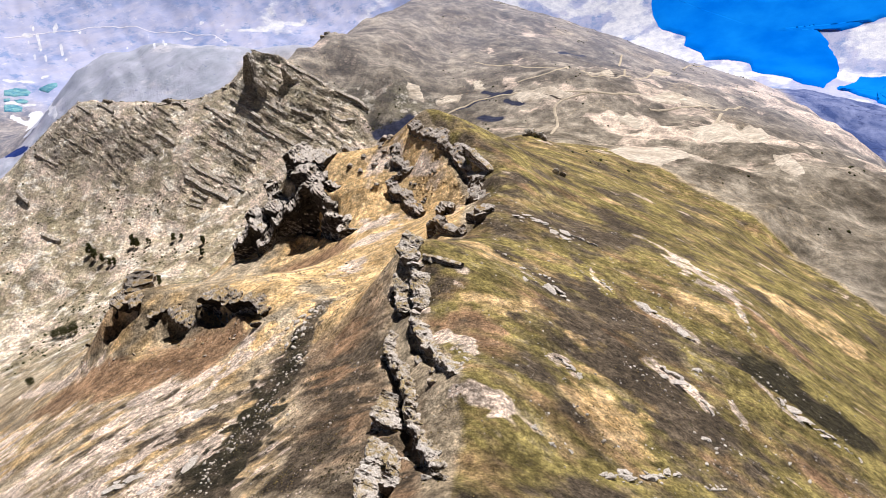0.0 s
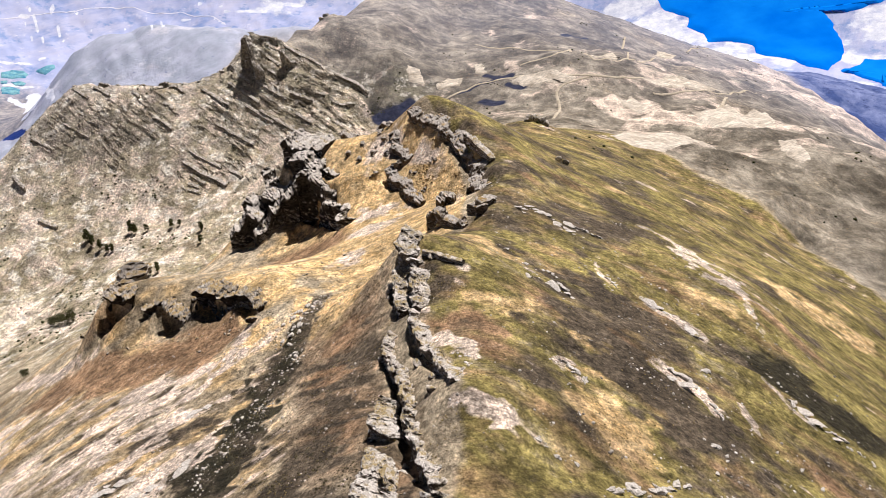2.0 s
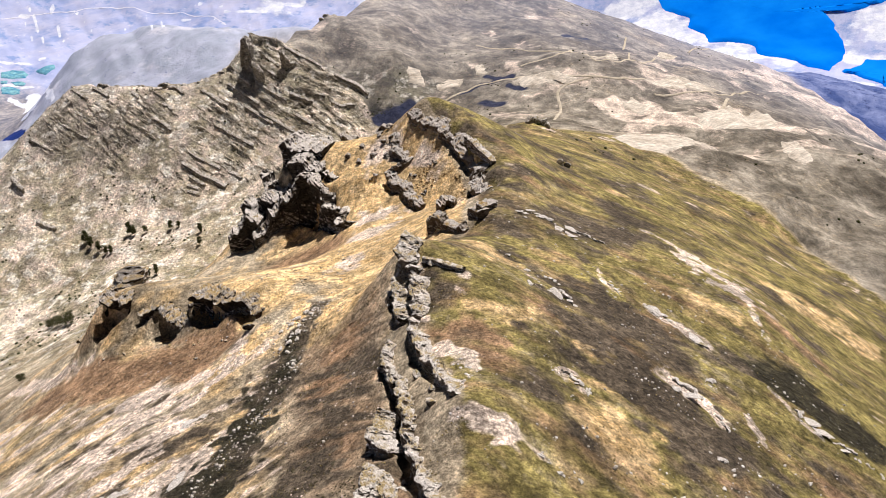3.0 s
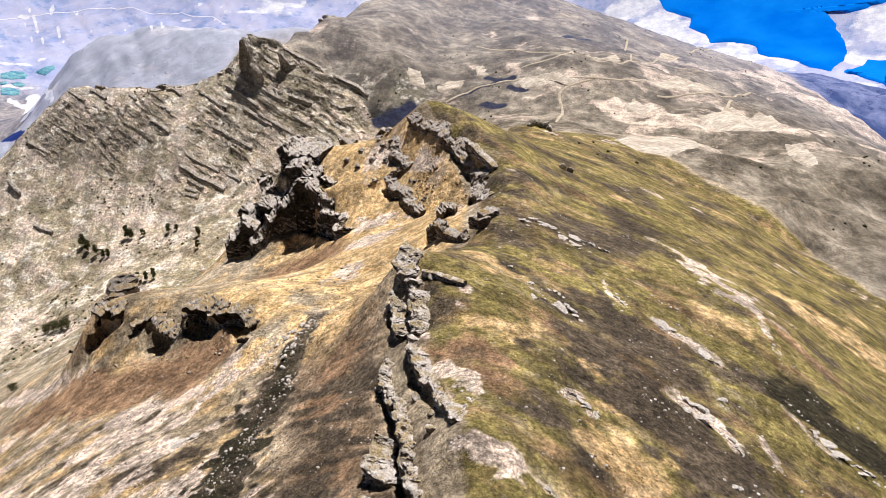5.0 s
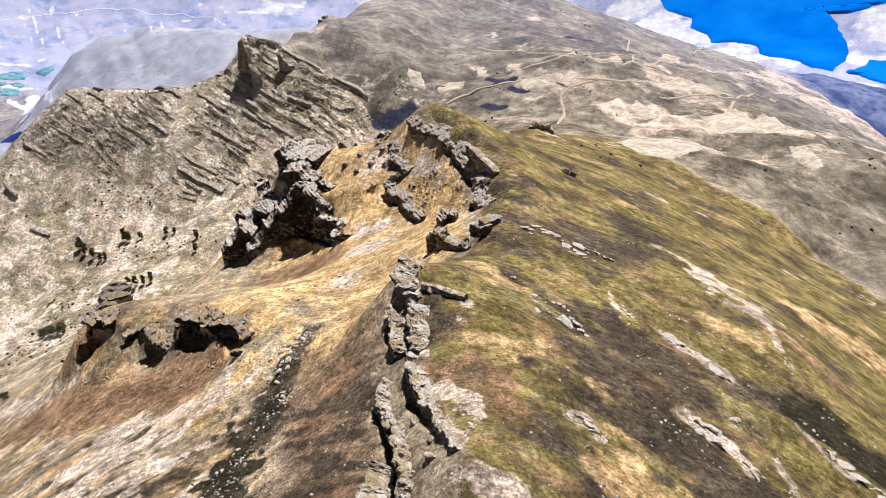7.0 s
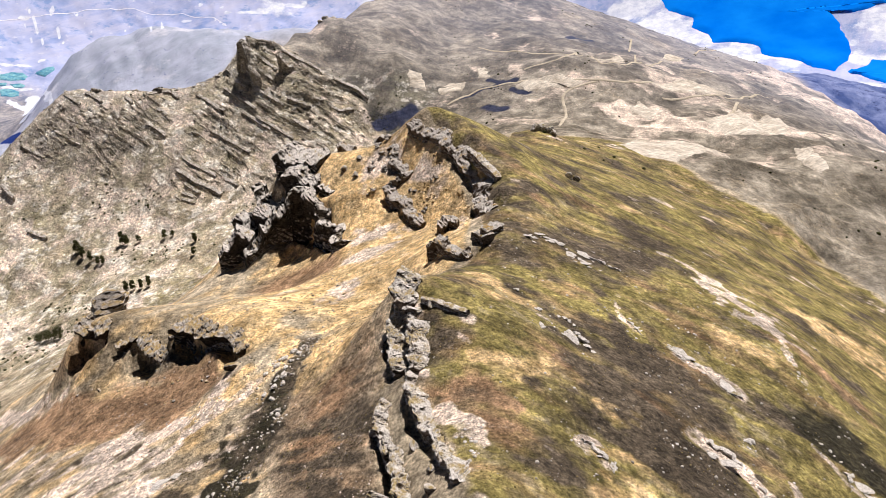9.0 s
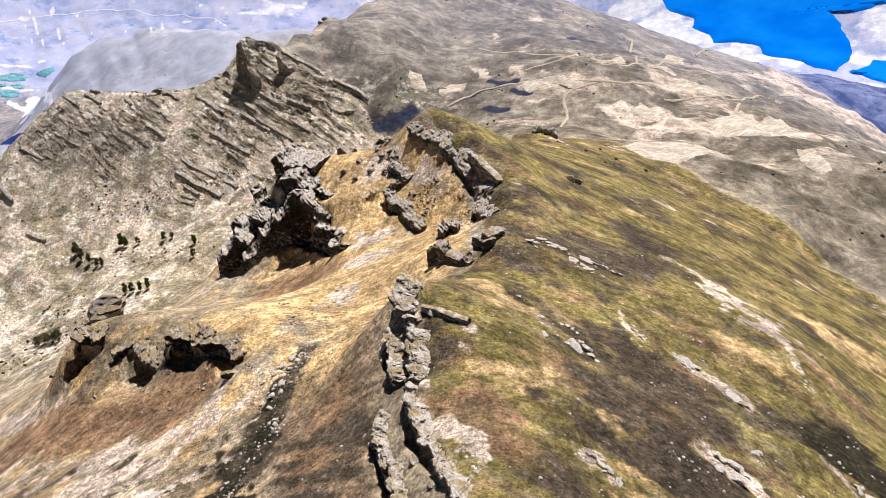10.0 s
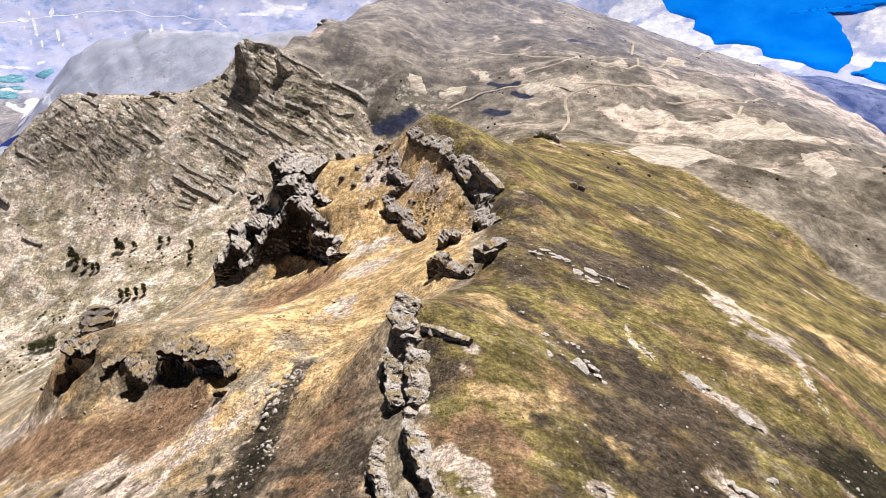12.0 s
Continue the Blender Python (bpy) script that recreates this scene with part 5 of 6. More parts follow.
def ledge(name, label, h, depth, path, mat, seed):
    """A rock mass along an edge: a slope behind, a broken face in front, its feet in the ground."""
    p = np.array(path, float)
    ln = np.hypot(*(p[1:] - p[:-1]).T)
    at = np.concatenate([[0], np.cumsum(ln)])
    gap = (0.0024 if label == LOW else 0.0019) * np.hypot(p[:, 0].mean(), p[:, 1].mean()) + 0.05
    n = int(min(380, max(24, at[-1] / gap)))
    u = np.linspace(0, at[-1], n)
    # rounded way through the corners
    x, y = np.interp(u, at, p[:, 0]), np.interp(u, at, p[:, 1])
    for _ in range(max(1, n // 14)):
        x[1:-1], y[1:-1] = (x[:-2] + 2 * x[1:-1] + x[2:]) / 4, (y[:-2] + 2 * y[1:-1] + y[2:]) / 4
    tx, ty = np.gradient(x), np.gradient(y)
    size = np.hypot(tx, ty)
    nx, ny = ty / size, -tx / size
    o = outward(p[0], p[-1])
    if (nx * o[0] + ny * o[1]).mean() < 0:
        nx, ny = -nx, -ny
    lift = LIFT[label]

    def broken(length, k):
        """Random steps along the edge, as blocks have fallen out."""
        q = u / length + 0.35 * vnoise(u / length / 2, u * 0 + seed, seed + k)
        i = np.floor(q).astype(np.int64)
        one, two = (lattice(i + d, i * 0 + k, seed) for d in (0, 1))
        return one + (two - one) * step(0.82, 1.0, q - i)

    wander = (broken(0.8 * h, 1) - 0.5) * 0.34 * h + fbm(u, u * 0 + seed, 7, 3, seed) * 0.15 * h
    if label == LOW:
        wander = 2.5 * wander + fbm(u, u * 0 + seed, 3, 3, seed + 5) * 1.6
    x, y = x + nx * wander, y + ny * wander
    e = np.minimum(u, u[-1] - u) / u[-1]
    tall = step(-0.03, 0.16, e) * (0.38 + 0.6 * broken(0.9 * h, 2) + 0.18 * broken(0.35 * h, 3) + 0.25 * fbm(u, u * 0 + 3.3 * seed, 9, 3, seed + 1))
    tall = np.clip(tall, 0.10, 1.25)
    # section: metres outward in shares of depth or height, height in shares of h
    m = int(min(84, max(20, (depth + 1.6 * h) / gap)))
    ks = [0, 0.14, 0.28, 0.38, 0.44, 0.52, 0.64, 0.80, 1.0]
    back = [-1, -0.66, -0.3, -0.06, 0.05, -0.04, -0.08, 0.0, 0.22]
    rise = [-0.3, lift * 0.35, lift * 0.85, lift, lift * 0.9, lift - 0.22, lift - 0.46, lift - 0.78, lift - 1.25]
    v = np.linspace(0, 1, m)
    bo, ri = np.interp(v, ks, back), np.interp(v, ks, rise)
    lean = np.where(v < 0.4, depth, h) * bo
    X = x[:, None] + nx[:, None] * lean * (0.5 + 0.5 * tall[:, None])
    Y = y[:, None] + ny[:, None] * lean * (0.5 + 0.5 * tall[:, None])
    edge = lie(x, y)[:, None]
    behind = lie(X, Y)
    Z = np.where(v < 0.4, behind, edge) + np.where(ri > 0, h * ri * tall[:, None], h * ri)
    if label == LOW:
        Z = Z - 1.5 * step(0.12, -0.12, fbm(u, u * 0 + 1.7 * seed, 3.5, 3, seed + 8))[:, None]
    P = np.stack([X, Y, Z], -1)
    du, dv = np.gradient(P, axis=0), np.gradient(P, axis=1)
    N = np.cross(du, dv)
    N /= np.linalg.norm(N, axis=-1, keepdims=True) + 1e-9
    if (N[:, m // 2, 2]).mean() < 0:
        N = -N
    block = (0.7 if label == LOW else 1.7) + 0.2 * h
    Q = weather(P.reshape(-1, 3), N.reshape(-1, 3), block, (0.075 if label == PEAK else 0.10) * h + (0.18 if label == LOW else 0.45), seed)
    idx = np.arange(n * m).reshape(n, m)
    faces = np.stack([idx[:-1, :-1], idx[1:, :-1], idx[1:, 1:], idx[:-1, 1:]], -1).reshape(-1, 4).tolist()
    faces += [idx[0].tolist(), idx[-1][::-1].tolist(), idx[:, 0][::-1].tolist(), idx[:, -1].tolist()][:2]
    ob = new(name, mesh_of(name, Q, faces, [mat]))
    return tagged(ob, label, "rock")


def rock_wall(name, label, depth, rise, edge, mat, seed):
    """A crag with a sheer, undercut face below a brow of given height and a sloping back."""
    p = np.array(edge, float)
    at = np.concatenate([[0], np.cumsum(np.hypot(*(p[1:, :2] - p[:-1, :2]).T))])
    gap = 0.0019 * np.hypot(p[:, 0].mean(), p[:, 1].mean() - 30) * 0.8
    tallest = (p[:, 2] - p[:, 3]).max()
    n = int(min(260, max(26, at[-1] / gap)))
    u = np.linspace(0, at[-1], n)
    x, y, top, foot = (np.interp(u, at, p[:, k]) for k in range(4))
    for _ in range(max(1, n // 20)):
        for q in (x, y, top, foot):
            q[1:-1] = (q[:-2] + 2 * q[1:-1] + q[2:]) / 4
    tx, ty = np.gradient(x), np.gradient(y)
    size = np.hypot(tx, ty)
    nx, ny = ty / size, -tx / size
    o = outward(p[0, :2], p[-1, :2])
    nx, ny = (nx, ny) if (nx * o[0] + ny * o[1]).mean() > 0 else (-nx, -ny)
    nx, ny = 0.5 * nx + 0.5 * o[0], 0.5 * ny + 0.5 * o[1]
    e = np.minimum(u, u[-1] - u) / u[-1]
    size = 0.3 * tallest + 1.5
    top = top + (0.35 - np.abs(fbm(u, u * 0 + seed, size, 2, seed, 0.5))) * 0.34 * tallest * step(0, 0.1, e + 0.03)
    push = fbm(u, u * 0 + 2.7 * seed, size, 2, seed + 2, 0.5) * 0.16 * tallest
    x, y = x + nx * push, y + ny * push
    h = np.maximum(top - foot, 0.6)[:, None]
    m = int(min(90, max(24, (depth + 1.5 * tallest) / gap)))
    ks = [0, 0.08, 0.24, 0.38, 0.43, 0.50, 0.66, 0.84, 1.0]
    v = np.linspace(0, 1, m)
    across = np.interp(v, ks, [-1.15, -1, -0.5, -0.1, 0, 0, 0, 0, 0]) * depth * step(-0.25, 0.2, e)[:, None]
    across = across + np.interp(v, ks, [0, 0, 0, 0, 0.05, -0.07, -0.13, -0.08, 0.06]) * h * (2.6 if label == DOO else 1.0)
    lean = np.interp(v, ks, [1, 1, 0.5, 0, 0, 0, 0, 0, 0]) * rise
    X, Y = x[:, None] + nx[:, None] * across, y[:, None] + ny[:, None] * across
    Z = top[:, None] + lean - h * np.interp(v, ks, [0, 0, 0, 0, 0.06, 0.3, 0.62, 1.0, 1.35])
    Z = np.where(v < 0.05, np.minimum(Z, lie(X, Y)) - 4, Z)
    P = np.stack([X, Y, Z], -1)
    N = np.cross(np.gradient(P, axis=0), np.gradient(P, axis=1))
    N /= np.linalg.norm(N, axis=-1, keepdims=True) + 1e-9
    N = N if N[:, int(0.25 * m), 2].mean() > 0 else -N
    Q, away = P.reshape(-1, 3), N.reshape(-1, 3)
    for grain, share in ((3.2 + 0.22 * tallest, 0.9), (1.5 + 0.08 * tallest, 0.6), (0.7 + 0.03 * tallest, 0.34)):
        q = Q * np.array([1.0, 0.8, 1.0]) + (Q @ BED)[:, None] * BED * 0.9
        crest = 0.32 - np.abs(noise3(q, grain, seed + int(10 * share)))
        Q = Q + away * (crest * share * (0.045 * tallest + 0.75))[:, None]
    layer = Q @ BED / (0.5 + 0.05 * tallest) + noise3(Q, 4.0, seed + 3) * 1.2
    tooth = lattice(np.floor(layer).astype(np.int64), np.zeros(len(Q), np.int64), seed) - 0.5
    Q = Q + away * (tooth * (0.012 * tallest + 0.14))[:, None]
    idx = np.arange(n * m).reshape(n, m)
    faces = np.stack([idx[:-1, :-1], idx[1:, :-1], idx[1:, 1:], idx[:-1, 1:]], -1).reshape(-1, 4).tolist()
    faces += [idx[0].tolist(), idx[-1][::-1].tolist()]
    return tagged(new(name, mesh_of(name, Q, faces, [mat])), label, "rock", name + "s")


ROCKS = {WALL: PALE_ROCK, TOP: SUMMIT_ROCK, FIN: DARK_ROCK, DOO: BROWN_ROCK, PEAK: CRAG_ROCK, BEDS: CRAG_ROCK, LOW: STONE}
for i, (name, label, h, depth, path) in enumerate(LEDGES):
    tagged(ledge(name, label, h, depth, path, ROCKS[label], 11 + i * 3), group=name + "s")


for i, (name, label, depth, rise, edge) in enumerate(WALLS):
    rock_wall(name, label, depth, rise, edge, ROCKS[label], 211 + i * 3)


# ---- fields, roads and blue shade sheets laid on the land ----
def drape(name, ring, lift, mat, label, category, rings=9, wobble=2.0, seed=0, skirt=1.3):
    """A patch of ground cover: the outline walked closely, then rings drawn in towards its middle."""
    closed = along([(*p, 0) for p in ring + [ring[0]]], max(3.0, 0.004 * math.hypot(*ring[0])))[:-1]
    p = np.array(closed)[:, :2]
    mid = p.mean(0)
    size = np.hypot(*(p - mid).T).mean()
    p = p + np.stack([fbm(p[:, 0], p[:, 1], size * 0.35, 4, seed), fbm(p[:, 1], p[:, 0], size * 0.35, 4, seed + 3)], 1) * wobble
    n = len(p)
    k = np.linspace(1, 0.0, rings + 1)[:-1]
    pts = np.concatenate([mid + (p - mid) * s for s in k] + [mid[None]])
    z = land(pts[:, 0], pts[:, 1]) + lift
    z[:n] -= lift * skirt
    faces = [(r * n + i, r * n + (i + 1) % n, (r + 1) * n + (i + 1) % n, (r + 1) * n + i) for r in range(rings - 1) for i in range(n)]
    faces += [((rings - 1) * n + i, (rings - 1) * n + (i + 1) % n, rings * n) for i in range(n)]
    ob = new(name, mesh_of(name, np.column_stack([pts, z]), faces, [mat], True))
    return tagged(ob, label, category, kind="structure")


def ribbon(name, path, width, lift, mat, label, taper=False):
    """A track laid on the land, with a slightly sunken middle."""
    p = np.array(along([(*q, 0) for q in path], 6))[:, :2]
    for _ in range(5):
        p[1:-1] = (p[:-2] + 2 * p[1:-1] + p[2:]) / 4
    d = np.gradient(p, axis=0)
    d /= np.hypot(*d.T)[:, None] + 1e-9
    side = np.stack([-d[:, 1], d[:, 0]], 1)
    half = width / 2 * (1 + 0.25 * fbm(p[:, 0], p[:, 1], 20, 3, 5) + 0.7 * fbm(p[:, 0], p[:, 1], 90, 2, 6) * (width > 8))
    if taper:
        half = half * (0.25 + 1.2 * np.sin(np.linspace(0.5, 2.9, len(p))))
    cols = []
    for k, up in ((-1, -0.6), (-0.6, 0.0), (0, -0.1), (0.6, 0.0), (1, -0.6)):
        q = p + side * (half * k)[:, None]
        cols.append(np.column_stack([q, land(q[:, 0], q[:, 1]) + lift + up]))
    v = np.stack(cols, 1)
    n, m = v.shape[:2]
    idx = np.arange(n * m).reshape(n, m)
    faces = np.stack([idx[:-1, :-1], idx[1:, :-1], idx[1:, 1:], idx[:-1, 1:]], -1).reshape(-1, 4).tolist()
    return tagged(new(name, mesh_of(name, v.reshape(-1, 3), faces, [mat], True)), label, "road", kind="structure")


def soil_material(name, a, b, furrow=0.0):
    g = Graph(name)
    c = g.mix(g.span(g.noise(18, 6, 0.7), 0.36, 0.64), a, b)
    if furrow:
        rows = g.noise(1.8, 3, 0.6, g.mapped((0, 0, 35), (14, 1, 1)))
        c = g.mix(1.0, c, g.span(rows, 0.36, 0.64, 1 - furrow, 1 + furrow * 0.6), "MULTIPLY")
    c = g.mix(1.0, c, g.span(g.noise(3, 5, 0.75), 0.36, 0.64, 0.82, 1.15), "MULTIPLY")
    return g.finish(c, g.noise(2, 5, 0.7), 0.4, 0.6)


STUBBLE = soil_material("stubble", (0.50, 0.43, 0.345), (0.79, 0.715, 0.61), 0.3)
DUST = soil_material("dust", (0.48, 0.41, 0.31), (0.66, 0.58, 0.46))
# far road cut and crops: blue haze mixed into the colour
SCAR = soil_material("bare_scar", (0.78, 0.79, 0.90), (0.92, 0.92, 1.0))
CROP = soil_material("hazy_crop", (0.05, 0.24, 0.40), (0.28, 0.56, 0.60), 0.3)

FIELDS = [
    [(151, 594), (175, 640), (193, 628), (240, 660), (246, 632), (268, 616), (216, 592), (188, 564), (160, 566)],
    [(274, 744), (315, 780), (342, 817), (351, 782), (394, 815), (387, 776), (356, 717), (314, 697), (282, 694)],
    [(246, 857), (300, 905), (342, 908), (372, 898), (311, 845), (270, 842)],
    [(207, 791), (227, 809), (237, 774), (225, 751), (208, 771)],
    [(426, 787), (451, 785), (413, 751)],
    [(337, 666), (361, 680), (341, 602), (326, 593), (323, 623)],
    [(98, 863), (143, 857), (166, 834), (152, 825), (102, 834), (88, 860)],
    [(-7, 881), (11, 900), (32, 899), (24, 883), (-3, 870)],
    [(194, 910), (230, 941), (241, 928), (195, 885)],
    [(372, 1200), (405, 1198), (384, 1153), (352, 1152)],
    [(-45, 903), (-28, 908), (-21, 877), (-41, 874)],
    [(44, 936), (55, 936), (60, 900), (46, 906)],
]
for i, ring in enumerate(FIELDS):
    tagged(drape("field", ring, 0.9, STUBBLE, "pale beige harvested field on the grey hillside", "field", wobble=4.0, seed=50 + i), group="harvested fields")
TRACKS = [
    [(5, 848), (26, 863), (55, 876), (95, 863), (141, 847), (173, 838), (196, 835), (236, 843), (270, 876)],
    [(179, 834), (152, 828), (137, 816), (134, 802), (138, 786), (132, 748), (116, 698)],
    [(101, 891), (120, 898), (146, 888), (166, 935), (177, 963), (170, 910), (198, 951), (189, 882), (193, 871), (239, 918), (276, 966), (329, 1076)],
    [(51, 1026), (92, 985), (162, 921)],
    [(315, 1210), (279, 1080)],
    [(283, 1060), (249, 930)],
    [(302, 752), (334, 804), (363, 865)],
    [(256, 824), (304, 837), (376, 891), (455, 983)],
    [(447, 1268), (472, 1319), (525, 1379), (1237, 2959)],
]
for path in TRACKS:
    tagged(ribbon("road", path, 3.2, 0.8, DUST, "pale dusty dirt road winding across the hillside"), group="dirt roads")
tagged(ribbon("road", [(-1901, 3087), (-1821, 3165), (-1731, 3236), (-1638, 3311), (-1539, 3379), (-1438, 3419), (-1410, 3418), (-1263, 3482), (-1192, 3466), (-1120, 3499), (-1041, 3445)], 5, 1.2, SCAR, "white cut of a far mountain road in haze"), group="dirt roads")


# even blue that carries cloud shade and haze as colour
def cloud_blue_material():
    g = Graph("cloud_blue", 1.0)
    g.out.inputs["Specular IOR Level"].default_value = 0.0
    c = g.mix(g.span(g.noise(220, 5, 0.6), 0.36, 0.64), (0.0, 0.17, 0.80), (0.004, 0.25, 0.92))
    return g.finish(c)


CLOUD_BLUE = cloud_blue_material()
# flat sheets that stand in for blue cloud shade on the plain
BLUE_SHEETS = [
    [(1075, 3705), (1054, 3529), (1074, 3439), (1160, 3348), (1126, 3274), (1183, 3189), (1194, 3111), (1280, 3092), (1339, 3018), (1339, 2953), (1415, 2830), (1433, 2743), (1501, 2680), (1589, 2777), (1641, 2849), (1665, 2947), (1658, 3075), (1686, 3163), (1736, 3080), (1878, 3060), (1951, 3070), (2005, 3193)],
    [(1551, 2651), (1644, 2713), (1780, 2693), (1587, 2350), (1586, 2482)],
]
for i, ring in enumerate(BLUE_SHEETS):
    drape("water", ring, 9.0, CLOUD_BLUE, "vivid blue sheet for cloud shade on the hazy far plain", "water", rings=14, wobble=30.0, seed=80 + i, skirt=1.05)
MEADOWS = [
    [(-1643, 2801), (-1626, 2830), (-1599, 2874), (-1588, 2846), (-1600, 2791)],
    [(-1731, 2717), (-1717, 2770), (-1683, 2787), (-1659, 2778), (-1656, 2747), (-1687, 2704), (-1717, 2685)],
    [(-1691, 2629), (-1662, 2652), (-1628, 2648), (-1620, 2622), (-1642, 2590), (-1664, 2575)],
    [(-1683, 2680), (-1653, 2710), (-1634, 2704), (-1633, 2685), (-1659, 2670)],
    [(-1709, 2667), (-1694, 2685), (-1686, 2667), (-1702, 2651)],
]
for i, ring in enumerate(MEADOWS):
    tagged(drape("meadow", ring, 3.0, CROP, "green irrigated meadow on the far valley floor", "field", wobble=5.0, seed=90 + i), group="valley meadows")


# ---- loose rocks ----
def boulder_mesh(name, seed, mat, squash=(1, 0.8, 0.62), cuts=11, detail=3):
    """An angular stone about 2 m across: a ball cut by planes and chipped."""
    rng = random.Random(seed)
    bm = bmesh.new()
    bmesh.ops.create_icosphere(bm, subdivisions=detail, radius=1.0)
    planes = [(Vector((rng.gauss(0, 1), rng.gauss(0, 1), rng.gauss(0, 1))).normalized(), rng.uniform(0.5, 0.82)) for _ in range(cuts)]
    for v in bm.verts:
        for n, d in planes:
            over = v.co.dot(n) - d
            if over > 0:
                v.co -= n * over
        v.co += v.co.normalized() * (noise.noise(v.co * 2.3 + Vector((seed, 0, 0))) * 0.10 + noise.noise(v.co * 6 + Vector((0, seed, 0))) * 0.04)
        v.co.x, v.co.y, v.co.z = v.co.x * squash[0], v.co.y * squash[1], v.co.z * squash[2]
    me = bpy.data.meshes.new(name)
    bm.to_mesh(me)
    bm.free()
    me.materials.append(mat)
    return me


FIELDSTONES = [boulder_mesh("stone", 100 + k, STONE, (1.15, 0.7, 0.36), 15, 2) for k in range(6)]
SLABSTONES = [boulder_mesh("slab", 120 + k, STONE, (1.7, 0.8, 0.16), 18) for k in range(4)]
CRAGSTONES = [boulder_mesh("crag", 140 + k, CRAG_ROCK, (1.25, 0.55, 0.95), 9) for k in range(5)]
GULLYSTONES = [boulder_mesh("gully_stone", 160 + k, STONE, (1.15, 0.75, 0.48), 16, 2) for k in range(5)]
ORE = [boulder_mesh("summit_stone", 180 + k, SUMMIT_ROCK, (1.1, 0.85, 0.8), 12) for k in range(4)]
ORE_STONES = [boulder_mesh("brown_stone", 240 + k, BROWN_ROCK, (1.1, 0.85, 0.75), 11, 2) for k in range(4)]
rng = random.Random(7)


def stone(name, meshes, x, y, r, label, group, turn=None, sink=0.25, flat=1.0):
    z = float(land(x, y))
    ob = new(name, meshes[rng.randrange(len(meshes))])
    ob.matrix_basis = pose(x, y, z + r * (0.5 - sink) * flat, rng.uniform(-12, 12), rng.uniform(-12, 12), rng.uniform(0, 360) if turn is None else turn + rng.uniform(-15, 15)) @ Matrix.Diagonal((r, r, r * flat, 1))
    return tagged(ob, label, "rock", group)


def cluster(spots, n, r, spread, meshes, name, label, group, turn=None, stretch=(1.0, 1.0)):
    """Stones strewn round each spot, the first the largest."""
    for x, y in spots:
        for k in range(n):
            s = r * (1.0 if k == 0 else 0.15 + 0.7 * rng.random() ** 2)
            a, d = rng.uniform(0, 6.28), (0 if k == 0 else spread * math.sqrt(rng.random()))
            u, v = d * math.cos(a) * stretch[0], d * math.sin(a) * stretch[1]
            t = radians(turn or 0)
            stone(name, meshes, x + u * math.cos(t) - v * math.sin(t), y + u * math.sin(t) + v * math.cos(t), s, label, group, turn)


PALE_STONE = "pale grey stone lying in the dry slope grass"
cluster([(22, 210), (27, 196), (26, 185), (34, 195), (32, 137), (68, 141), (73, 158), (62, 124)], 5, 1.3, 2.8, FIELDSTONES, "stone", PALE_STONE, "slope stones", -45, (1.6, 0.6))
cluster([(34, 184), (67, 193), (76, 181), (62, 146), (52, 257), (101, 150)], 6, 2.2, 4.0, SLABSTONES, "stone_slab", "flat pale rock slab showing through the grass", "slope slabs", -48, (1.8, 0.5))
cluster([(18.4, 105.2), (21.5, 102.5), (25.4, 102.3)], 5, 0.8, 1.8, FIELDSTONES, "stone", PALE_STONE, "slope stones", -45, (1.4, 0.8))
cluster([(46, 105), (41, 101), (36, 98.5), (32, 97)], 7, 1.5, 3.0, FIELDSTONES, "stone", "white broken stone of a low outcrop", "outcrop stones", 20, (1.5, 0.6))
cluster([(67, 373)], 5, 3.0, 5.0, CRAGSTONES, "boulder", "dark grey boulder heaped on the green slope", "slope boulders")
cluster([(69, 531), (75, 534), (80, 533)], 6, 5.0, 6.5, CRAGSTONES, "boulder", "dark grey boulder heaped on the green slope", "slope boulders")
ROWS_OF_STONES = [[(109, 212), (107, 198), (106, 186)], [(95, 168), (101, 150)], [(74, 140), (87, 123)], [(104, 149), (113, 141)], [(58, 112), (64, 122)], [(84, 196), (70, 214)]]
for a, *rest in ROWS_OF_STONES:
    for x, y, _ in along([(*a, 0)] + [(*q, 0) for q in rest], 1.5):
        if rng.random() < 0.3:
            continue
        stone("stone", FIELDSTONES, x + rng.gauss(0, 0.7), y + rng.gauss(0, 0.7), 0.25 + 0.7 * rng.random() ** 2, "grey stone of a tumbled drystone row", "drystone rows")
cluster([(-82, 136), (-71, 130), (-65, 134), (-87, 134), (-72, 164)], 6, 1.7, 5.0, SLABSTONES, "stone_slab", "whitish rock slab bared on the spur", "spur slabs", 40, (1.7, 0.6))
for x, y, _ in along([(-43.5, 221, 0), (-45, 205, 0), (-47, 195, 0), (-46, 180, 0), (-50, 164, 0), (-56, 137, 0), (-58, 118, 0)], 1.1):
    near_top = step(160, 205, y)
    for _ in range(rng.choice((0, 1, 1, 2))):
        stone("stone", GULLYSTONES, x + rng.gauss(0, 2.2), y + rng.gauss(0, 0.8), 0.2 + 0.5 * rng.random() ** 2 + 1.4 * near_top * rng.random() ** 3, "whitish stone fallen into the dark gully", "gully stones")
cluster([(-50, 204), (-48, 207), (-47, 199), (-49, 195), (-46, 210)], 8, 1.5, 3.0, GULLYSTONES, "boulder", "whitish boulder heaped at the head of the gully", "gully boulders", 60, (1.5, 0.8))
cluster([(31, 259), (36, 264), (41, 262), (46, 253), (50, 246)], 6, 1.7, 4.0, SLABSTONES, "stone_slab", "flat pale rock slab showing through the grass", "slope slabs", -35, (1.8, 0.6))
